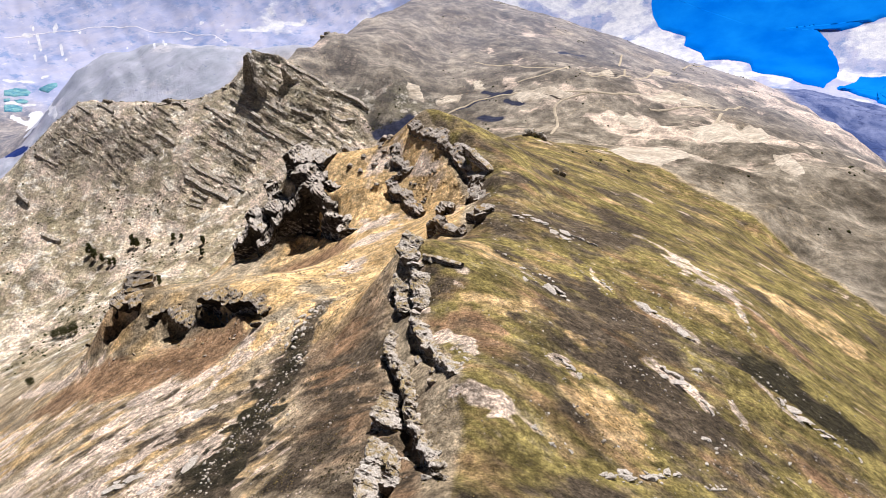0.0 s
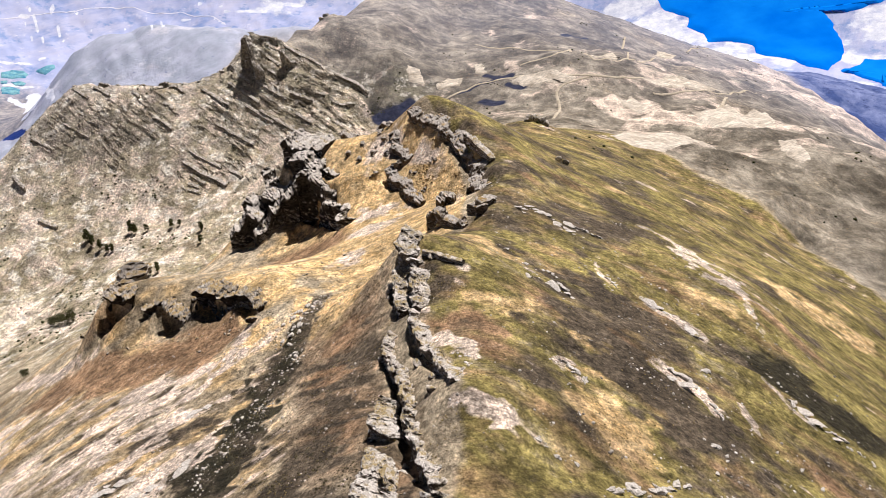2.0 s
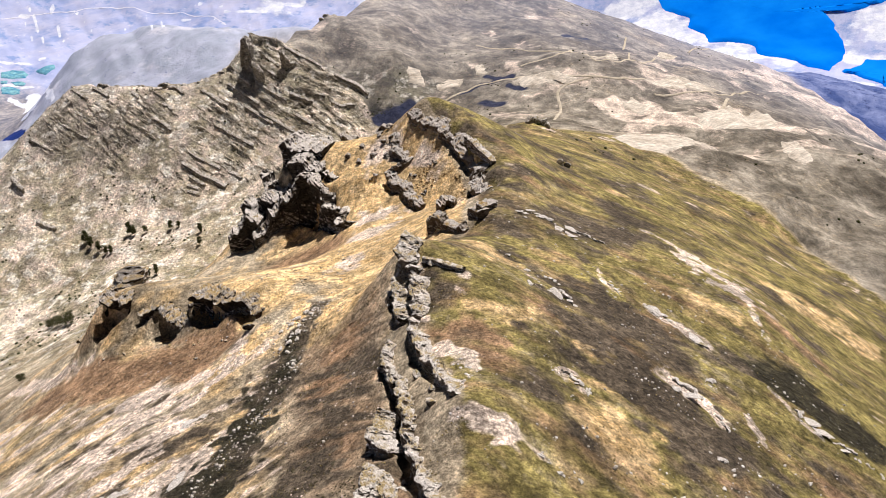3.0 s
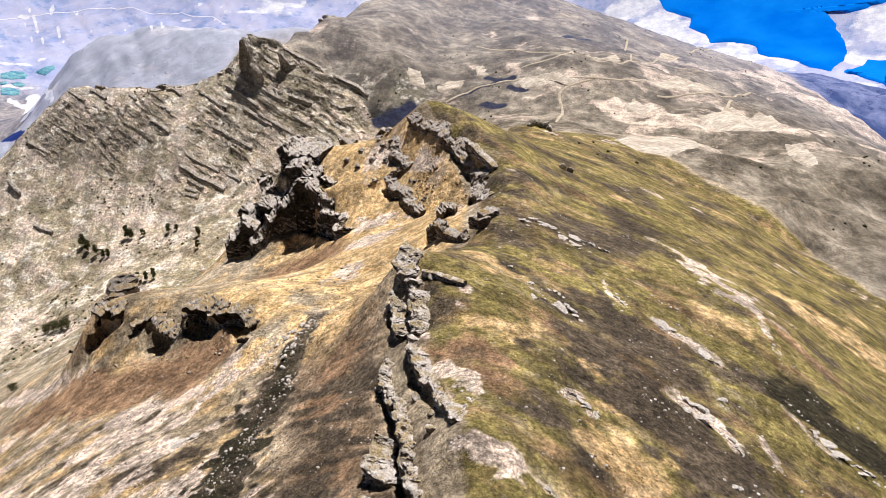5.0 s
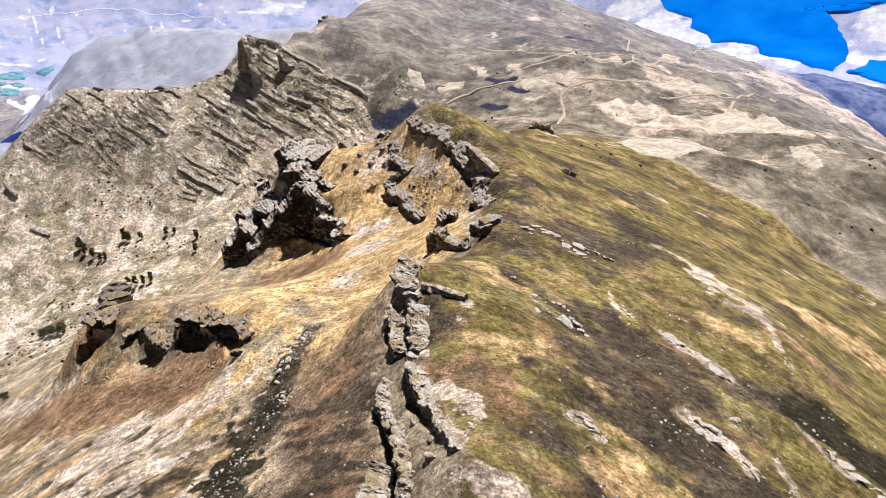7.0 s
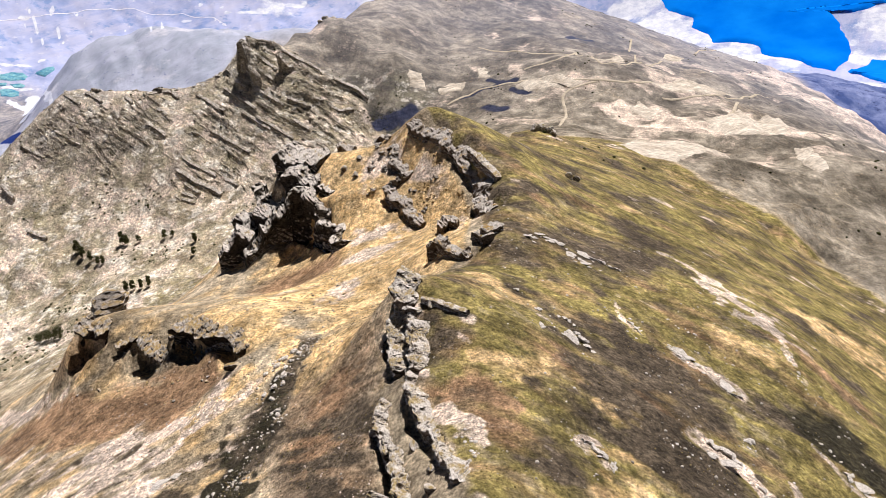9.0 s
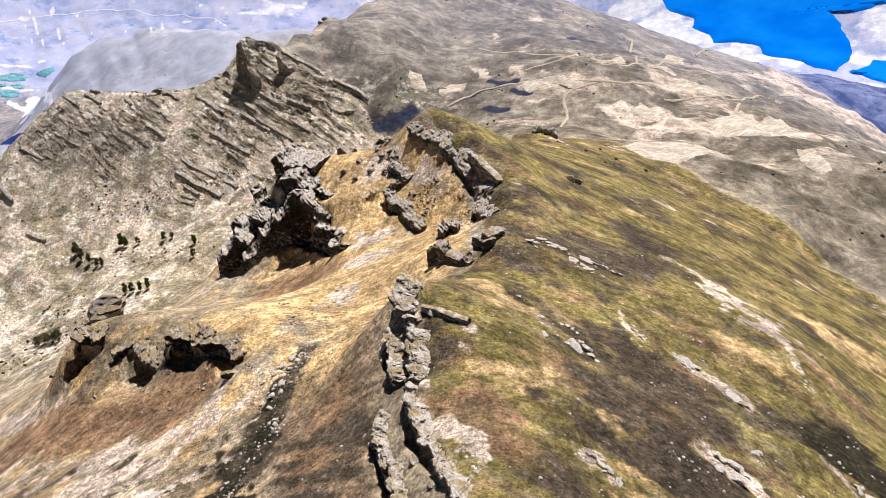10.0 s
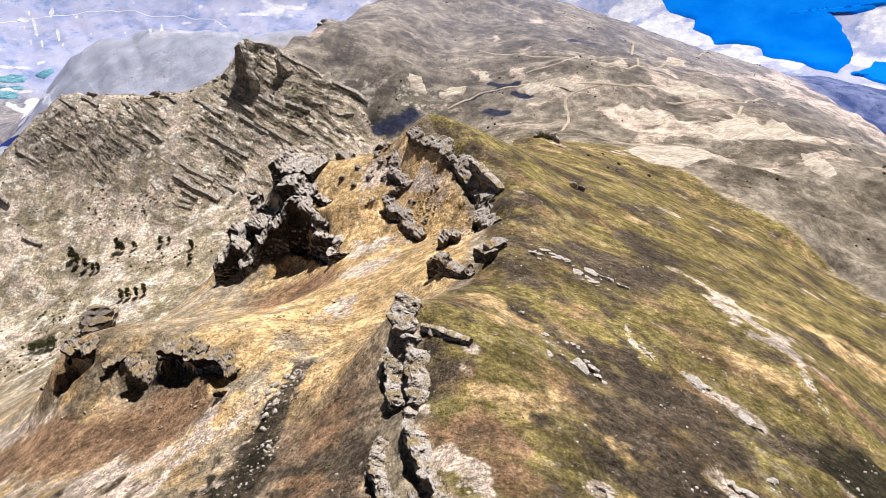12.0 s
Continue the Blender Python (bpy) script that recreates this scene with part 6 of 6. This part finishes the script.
cluster([(-128, 238), (-116, 230), (-104, 228), (-92, 222), (-76, 212), (-138, 240), (-86, 208)], 5, 0.9, 4.5, ORE_STONES, "stone", "brown stone fallen from the hoodoos", "fallen stones")
cluster([(-38, 262), (-42, 272), (-50, 262), (-60, 258), (-52, 240)], 6, 0.7, 6.0, ORE_STONES, "stone", "brown stone strewn over the golden saddle", "saddle stones")
cluster([(-101, 248), (-86, 232), (-84, 232), (-65, 207), (-119, 254), (-104, 238), (-154, 272), (-135, 259)], 3, 2.4, 2.6, ORE_STONES, "boulder", "brown boulder with pale tops beside the hoodoos", "hoodoo boulders")
CRESTSTONES = [boulder_mesh("crest_stone", 260 + k, PALE_ROCK, (1.1, 0.8, 0.8), 13, 3) for k in range(5)]
for _, label, depth, rise, edge in WALLS[:10]:
    for (x0, y0, t0, f0), (x1, y1, t1, f1) in zip(edge, edge[1:]):
        u, back = rng.random(), rng.uniform(-0.8, 0.9) * depth
        stone("boulder", CRESTSTONES, x0 + (x1 - x0) * u + 0.9 * back, y0 + (y1 - y0) * u + 0.4 * back, 0.4 + 1.3 * rng.random() ** 2, "pale grey boulder split from the ridge crest", "crest boulders", None, 0.3)
# the layered block among the hoodoos
block = boulder_mesh("layered_block", 200, BROWN_ROCK, (1.2, 1, 0.85), 22, 5)
for v in block.vertices:
    v.co.x *= 1 + 0.13 * math.sin(v.co.z * 22 + v.co.x * 2.5)
    v.co.y *= 1 + 0.13 * math.sin(v.co.z * 22 + v.co.x * 2.5)
for x, y, r in ((-143, 287, 9.0),):
    ob = tagged(new("boulder", block), "brown layered boulder perched on the spur's end", "rock", "spur boulders")
    ob.matrix_basis = pose(x, y, float(land(x, y)) + 0.55 * r, 6, -8, 20) @ Matrix.Diagonal((r, r, r, 1))
# summit stones along the ochre slope
cluster([(-14, 352), (-20, 372), (-8, 338), (-3, 352), (-16, 336)], 4, 1.5, 3.5, ORE, "boulder", "rust brown boulder on the ochre summit slope", "summit boulders", -55, (2.0, 0.5))
cluster([(-33, 392), (-39, 384), (-36, 402), (-46, 398), (-31, 380)], 5, 2.2, 4.0, ORE, "boulder", "rust brown boulder on the ochre summit slope", "summit boulders", 60, (1.6, 0.6))
for x, y, r in ((-60, 470, 4), (-52, 455, 3), (-44, 432, 3.5), (-38, 418, 3), (-34, 408, 4), (-30, 402, 3), (-47, 384, 2.5), (-55, 395, 2.5)):
    stone("boulder", ORE, x, y, r, "rust brown boulder on the ochre summit slope", "summit boulders")
# broken teeth on the western skyline
SLATES = [boulder_mesh("crag", 220 + k, CRAG_ROCK, (1.5, 0.8, 0.8), 9) for k in range(5)]
for x, y, r in ((-398, 852, 3), (-366, 850, 3), (-316, 854, 3), (-290, 860, 3.5), (-272, 866, 4), (-150, 882, 3.5), (-140, 878, 3), (-450, 848, 4), (-462, 845, 3), (-300, 858, 3),
                (-160, 1004, 5), (-150, 1012, 4), (-165, 996, 4)):
    ob = stone("crag", SLATES, x, y, r, "grey jagged crag tilted on the ridge skyline", "skyline crags", -30, 0.5, 1.0)
    ob.matrix_basis = ob.matrix_basis @ pose(0, 0, 0, 8, 16, 0)


# ---- many small pieces, joined ----
def small_shape(kind, seed):
    r = random.Random(seed)
    bm = bmesh.new()
    bmesh.ops.create_icosphere(bm, subdivisions=1, radius=1.0)
    for v in bm.verts:
        v.co *= r.uniform(0.65, 1.1)
        if kind == "bed":
            v.co.x, v.co.y, v.co.z = v.co.x * 4.6, v.co.y * 0.7, v.co.z * 0.5
    bm.verts.ensure_lookup_table()
    vs = np.array([v.co[:] for v in bm.verts])
    fs = np.array([[v.index for v in f.verts] for f in bm.faces])
    bm.free()
    return vs, fs


def strewn(name, x, y, size, mat, label, category, kind="round", tilt=None, turn=None, lift=0.2, flat=0.7, seed=0):
    """One object of many small lumps resting on the land."""
    r = np.random.RandomState(seed)
    z = land(x, y)
    shapes = [small_shape(kind, seed * 10 + k) for k in range(5)]
    n = len(x)
    spin = r.uniform(0, 2 * math.pi, n) if turn is None else np.radians(turn) + r.normal(0, 0.15, n)
    dip = np.zeros(n) if tilt is None else np.radians(tilt) + r.normal(0, 0.1, n)
    which = r.randint(0, 5, n)
    verts, faces, at = [], [], 0
    for k, (vs, fs) in enumerate(shapes):
        sel = which == k
        m = int(sel.sum())
        v = vs[None] * size[sel][:, None, None] * np.array([1, 1, flat])
        cd, sd = np.cos(dip[sel])[:, None], np.sin(dip[sel])[:, None]
        vx, vz = v[..., 0] * cd + v[..., 2] * sd, -v[..., 0] * sd + v[..., 2] * cd
        cs, ss = np.cos(spin[sel])[:, None], np.sin(spin[sel])[:, None]
        wx, wy = vx * cs - v[..., 1] * ss, vx * ss + v[..., 1] * cs
        verts.append(np.stack([wx + x[sel][:, None], wy + y[sel][:, None], vz + (z[sel] + size[sel] * lift)[:, None]], -1).reshape(-1, 3))
        faces.append((fs[None] + (at + np.arange(m) * len(vs))[:, None, None]).reshape(-1, 3))
        at += m * len(vs)
    verts, faces = np.concatenate(verts), np.concatenate(faces)
    me = bpy.data.meshes.new(name)
    me.vertices.add(len(verts))
    me.vertices.foreach_set("co", verts.ravel())
    me.loops.add(faces.size)
    me.loops.foreach_set("vertex_index", faces.ravel().astype(np.int32))
    me.polygons.add(len(faces))
    me.polygons.foreach_set("loop_start", np.arange(0, faces.size, 3, dtype=np.int32))
    me.update(calc_edges=True)
    me.materials.append(mat)
    return tagged(new(name, me), label, category, kind="stuff")


def island_material(name, a, b, rough=0.95):
    g = Graph(name, rough)
    k = g.n.new("ShaderNodeNewGeometry").outputs["Random Per Island"]
    c = g.mix(k, a, b)
    c = g.mix(1.0, c, g.span(g.noise(0.6, 4, 0.7), 0.36, 0.64, 0.7, 1.25), "MULTIPLY")
    return g.finish(c)


TUSSOCK = island_material("tussock", (0.17, 0.13, 0.055), (0.34, 0.26, 0.11))
SCRUB = island_material("scrub", (0.030, 0.036, 0.014), (0.085, 0.085, 0.035))
TURF = island_material("dark_turf", (0.050, 0.042, 0.022), (0.15, 0.12, 0.06))
PINK_SCREE = island_material("pink_scree", (0.50, 0.40, 0.34), (0.88, 0.77, 0.68))
SCREE = island_material("scree", (0.22, 0.19, 0.16), (0.66, 0.60, 0.53))
FLAKE = island_material("white_flakes", (0.44, 0.40, 0.37), (0.84, 0.79, 0.75))
RUST = island_material("rust_rubble", (0.22, 0.15, 0.075), (0.46, 0.33, 0.16))
BEDROCK = island_material("bedrock", (0.30, 0.27, 0.215), (0.62, 0.56, 0.46))


def scatter(n, x0, x1, y0, y1, seed, keep):
    r = np.random.RandomState(seed)
    x, y = r.uniform(x0, x1, n), r.uniform(y0, y1, n)
    ok = r.uniform(0, 1, n) < keep(x, y)
    return x[ok], y[ok], r.uniform(0, 1, ok.sum())


def fan(x, y):
    """Thins with distance, so that lumps look alike in number over the slope."""
    return np.clip((110 / np.hypot(x, y)) ** 1.2, 0, 1) * (np.abs(x) < 0.75 * y + 15)


x, y, r = scatter(60000, -150, 190, 75, 330, 1, lambda x, y: fan(x, y) * np.clip(0.1 + 1.2 * fbm(x, y, 12, 3, 61), 0, 1))
strewn("grass_tussocks", x, y, 0.10 + 0.18 * r ** 2, TUSSOCK, "dry ochre grass tussocks over the ridge slopes", "grass", lift=0.1, flat=0.8, seed=2)
x, y, r = scatter(26000, -110, 150, 78, 300, 3, lambda x, y: fan(x, y) * np.clip(-0.15 + 1.3 * streaks(x, y, -42, 9, 4, 27) + 0.4 * (line_distance(x, y, GULLY) < 6), 0, 1))
strewn("scree", x, y, 0.12 + 0.5 * r ** 4, SCREE, "small pale stones strewn over the slopes", "stones", seed=4)
x, y, r = scatter(90000, -190, -14, 84, 262, 21, lambda x, y: fan(x, y) * np.clip(-0.05 + 1.5 * streaks(x, y, 35, 9, 3.5, 51, 5) + 0.5 * fbm(x, y, 3, 3, 73), 0, 1))
strewn("grass_tussocks", x, y, 0.10 + 0.24 * r ** 2, TURF, "dark olive tufts dotted over the western slope", "grass", lift=0.1, flat=0.7, seed=22)
x, y, r = scatter(50000, -190, -14, 84, 262, 23, lambda x, y: fan(x, y) * np.clip(-0.25 + 1.5 * streaks(x, y, 35, 10, 3.5, 29), 0, 1))
strewn("scree", x, y, 0.08 + 0.34 * r ** 4, PINK_SCREE, "pinkish white stones strewn over the western slope", "stones", lift=0.1, flat=0.5, seed=24)
gx, gy, gr = scatter(5000, -68, -36, 100, 224, 5, lambda x, y: step(7, 2, line_distance(x, y, GULLY) + 5 * fbm(x, y, 9, 3, 66)) * np.clip(0.35 + 1.3 * fbm(x, y, 6, 3, 67), 0, 1))
strewn("gully_scree", gx, gy, 0.10 + 0.45 * gr ** 4, SCREE, "grey and white rubble filling the dark gully", "stones", seed=6)
x, y, r = scatter(40000, -620, -60, 470, 900, 7, lambda x, y: np.clip(-0.05 + 1.0 * fbm(x, y, 40, 4, 62), 0, 1) * (1 - 0.5 * crag(x, y)))
strewn("scrub", x, y, 0.35 + 1.3 * r ** 5, SCRUB, "dark low scrub dotted over the western slopes", "shrubs", flat=0.9, seed=8)
x, y, r = scatter(22000, -100, 600, 480, 1500, 9, lambda x, y: np.clip(-0.1 + 0.8 * fbm(x, y, 60, 4, 63), 0, 1) * (x > -100 + 0.1 * (y - 480)))
strewn("scrub", x, y, 0.4 + 1.6 * r ** 5, SCRUB, "dark scrub dotted over the grey eastern hills", "shrubs", flat=0.8, seed=10)


def bedded(x, y):
    q = (lie(x, y) + 0.42 * x + fbm(x, y, 110, 4, 5) * 20) / 9.0
    t = q - np.floor(q)
    return crag(x, y) * np.maximum(step(0.02, 0.10, t) * step(0.34, 0.16, t), 0.6 * step(0.1, 0.2, (2.3 * q + 0.4) % 1.0) * step(0.5, 0.3, (2.3 * q + 0.4) % 1.0)) * np.clip(0.10 + 1.2 * fbm(x, y, 38, 4, 6) + 0.8 * step(130, 40, np.hypot(x + 195, y - 866)), 0, 1)


x, y, r = scatter(110000, -560, -80, 690, 905, 11, bedded)
slope_x, slope_y = (lie(x + 4, y) - lie(x - 4, y)) / 8, (lie(x, y + 4) - lie(x, y - 4)) / 8
way = np.cross(np.stack([-slope_x, -slope_y, np.ones(len(x))], 1), np.array([0.42, 0.0, 1.0]))
way *= np.sign(way[:, :1]) / np.linalg.norm(way, axis=1, keepdims=True)
strewn("rock_beds", x, y, 0.28 + 0.95 * r ** 4, BEDROCK, "broken grey rock beds dipping across the western ridge", "rock", kind="bed",
       tilt=np.degrees(np.arcsin(-way[:, 2])), turn=np.degrees(np.arctan2(way[:, 1], way[:, 0])), lift=0.25, flat=1.0, seed=12)


# thin white flakes of rock in the bare patches of the slopes
def flaky(x, y):
    torn = fbm(x, y, 7, 4, 36)
    bare = np.maximum(patched(x, y, "pale", torn), patched(x, y, "spale", torn))
    loose = 0.8 * np.clip(2.4 * streaks(x, y, -40, 6, 2.0, 72) - 0.85, 0, 1) * step(12, 20, x)
    return np.maximum(bare * np.clip(-0.05 + 1.6 * streaks(x, y, -44, 7, 2.2, 71), 0, 1), loose)


for box, seed in (((-120, -50, 120, 260), 15), ((0, 125, 90, 290), 16)):
    x, y, r = scatter(11000 if box[0] < 0 else 60000, *box, seed, flaky)
    strewn("rock_flakes", x, y, 0.10 + 0.5 * r ** 8, FLAKE, "thin white rock flakes lying in bare soil", "stones", lift=0.03, flat=0.25, seed=seed)

# rubble on the ochre summit face
x, y, r = scatter(3000, -32, 16, 296, 392, 13, lambda x, y: step(3, -2, np.abs(x + 8 - 0.45 * (345 - y)) - 14) * np.clip(0.25 + 1.2 * fbm(x, y, 9, 3, 68), 0, 1))
strewn("summit_rubble", x, y, 0.2 + 0.8 * r ** 4, RUST, "rust brown rubble over the ochre summit face", "stones", seed=14)


# ---- trees ----
def leaf_material():
    g = Graph("dark_foliage", 0.8)
    k = g.n.new("ShaderNodeNewGeometry").outputs["Random Per Island"]
    return g.finish(g.mix(k, (0.045, 0.055, 0.022), (0.15, 0.15, 0.07)))


LEAF = leaf_material()
BARK = soil_material("bark", (0.10, 0.075, 0.05), (0.2, 0.16, 0.11))


def tree(seed, height, spread, x, y, label):
    """A trunk with limbs and a crown of many small leaf tufts in uneven masses."""
    r = random.Random(seed)
    root = tagged(new("tree"), label, "tree", "valley trees")
    bm = bmesh.new()

    def limb(a, b, ra, rb):
        d = (b - a).normalized()
        s = d.orthogonal().normalized()
        t = d.cross(s)
        rings = [[bm.verts.new(p + (s * math.cos(k * 1.047) + t * math.sin(k * 1.047)) * rr) for k in range(6)] for p, rr in ((a, ra), ((a + b) / 2 + s * ra * 0.6, (ra + rb) / 2), (b, rb))]
        for u, w in zip(rings, rings[1:]):
            for k in range(6):
                bm.faces.new((u[k], u[(k + 1) % 6], w[(k + 1) % 6], w[k]))

    top = Vector((r.uniform(-0.06, 0.06) * height, r.uniform(-0.06, 0.06) * height, height * 0.85))
    limb(Vector((0, 0, -0.6)), top, height * 0.022, height * 0.006)
    masses = [(top, spread * 0.6)]
    for k in range(12):
        f = 0.22 + 0.06 * k
        a = top * f
        t = r.uniform(0, 6.28)
        b = a + Vector((math.cos(t), math.sin(t), r.uniform(0.3, 0.9))) * spread * r.uniform(0.25, 0.6)
        limb(a, b, height * 0.010, height * 0.003)
        masses.append((b, spread * r.uniform(0.35, 0.6)))
    me = bpy.data.meshes.new("trunk")
    bm.to_mesh(me)
    bm.free()
    me.materials.append(BARK)
    new("trunk", me).parent = root
    verts, faces = [], []
    for c, s in masses:
        for _ in range(60):
            d = Vector((r.gauss(0, 1), r.gauss(0, 1), r.gauss(0, 1))).normalized() * s * r.uniform(0.35, 1.0)
            p = c + Vector((d.x, d.y, d.z * 0.85))
            q = Euler((r.uniform(0, 3), r.uniform(0, 3), r.uniform(0, 3))).to_matrix()
            w = r.uniform(0.3, 0.7) * height / 12
            i = len(verts)
            for k in range(5):
                verts.append(p + q @ Vector((math.cos(k * 1.257) * w, math.sin(k * 1.257) * w * 0.7, 0)))
            verts.append(p + q @ Vector((0, 0, w * 0.5)))
            faces += [(i + k, i + (k + 1) % 5, i + 5) for k in range(5)]
    new("crown", mesh_of("crown", verts, faces, [LEAF])).parent = root
    root.matrix_basis = pose(x, y, float(land(x, y)) - 0.3, 0, 0, r.uniform(0, 360))
    return root


GUM = "dark green gum tree on the pale valley slope"
for i, (x, y, h, w) in enumerate(((-331, 666, 26, 5), (-326, 664, 20, 4), (-314, 667, 15, 4), (-287, 667, 18, 4), (-279, 669, 12, 3.5), (-249, 649, 17, 4), (-379, 664, 24, 6), (-370, 655, 22, 6), (-357, 648, 18, 6), (-348, 641, 16, 4),
                                  (-342, 640, 16, 3.5), (-293, 580, 18, 4), (-286, 579, 19, 4), (-278, 580, 17, 4), (-272, 582, 20, 4), (-243, 626, 16, 4))):
    tree(300 + i, 0.62 * h, 0.72 * w, x, y, GUM)
for i, (x, y, h, w) in enumerate(((-333, 528, 11, 6), (-340, 529, 9, 6), (-348, 531, 10, 6), (-355, 533, 8, 5), (-222, 302, 5, 3))):
    tagged(tree(340 + i, h, w, x, y, "broad dark green bush below the spur"), category="bush", group="valley bushes").name = "bush"


# ---- the ruin on the eastern slope ----
def ruin():
    root = tagged(new("ruin"), "roofless ruin of low grey drystone walls", "ruin")
    runs = [((0, 0), (5.4, 0.2)), ((0, 0), (-0.2, 1.8)), ((2.0, 0.1), (1.9, 3.0)), ((3.6, 0.1), (3.5, 3.4)), ((1.9, 3.0), (3.5, 3.4)), ((5.4, 0.2), (5.3, 2.2))]
    zero = float(land(56, 105))
    r = random.Random(5)
    for (ax, ay), (bx, by) in runs:
        bm = bmesh.new()
        n = int(math.dist((ax, ay), (bx, by)) / 0.42)
        for k in range(n + 1):
            for lvl in range(3):
                if lvl == 2 and r.random() < 0.4:
                    continue
                x, y = ax + (bx - ax) * k / max(1, n), ay + (by - ay) * k / max(1, n)
                z = float(land(56 + x, 105 + y)) - zero
                m = pose(x + r.uniform(-0.05, 0.05), y + r.uniform(-0.05, 0.05), z + 0.1 + lvl * 0.3, 0, 0, r.uniform(0, 60)) @ Matrix.Diagonal((r.uniform(0.4, 0.55), r.uniform(0.38, 0.5), 0.32, 1))
                bmesh.ops.create_cube(bm, size=1.0, matrix=m)
        me = bpy.data.meshes.new("wall")
        bm.to_mesh(me)
        bm.free()
        me.materials.append(STONE)
        new("drystone_wall", me).parent = root
    root.matrix_basis = pose(55, 104, float(land(56, 105)), 0, 0, 25)


ruin()
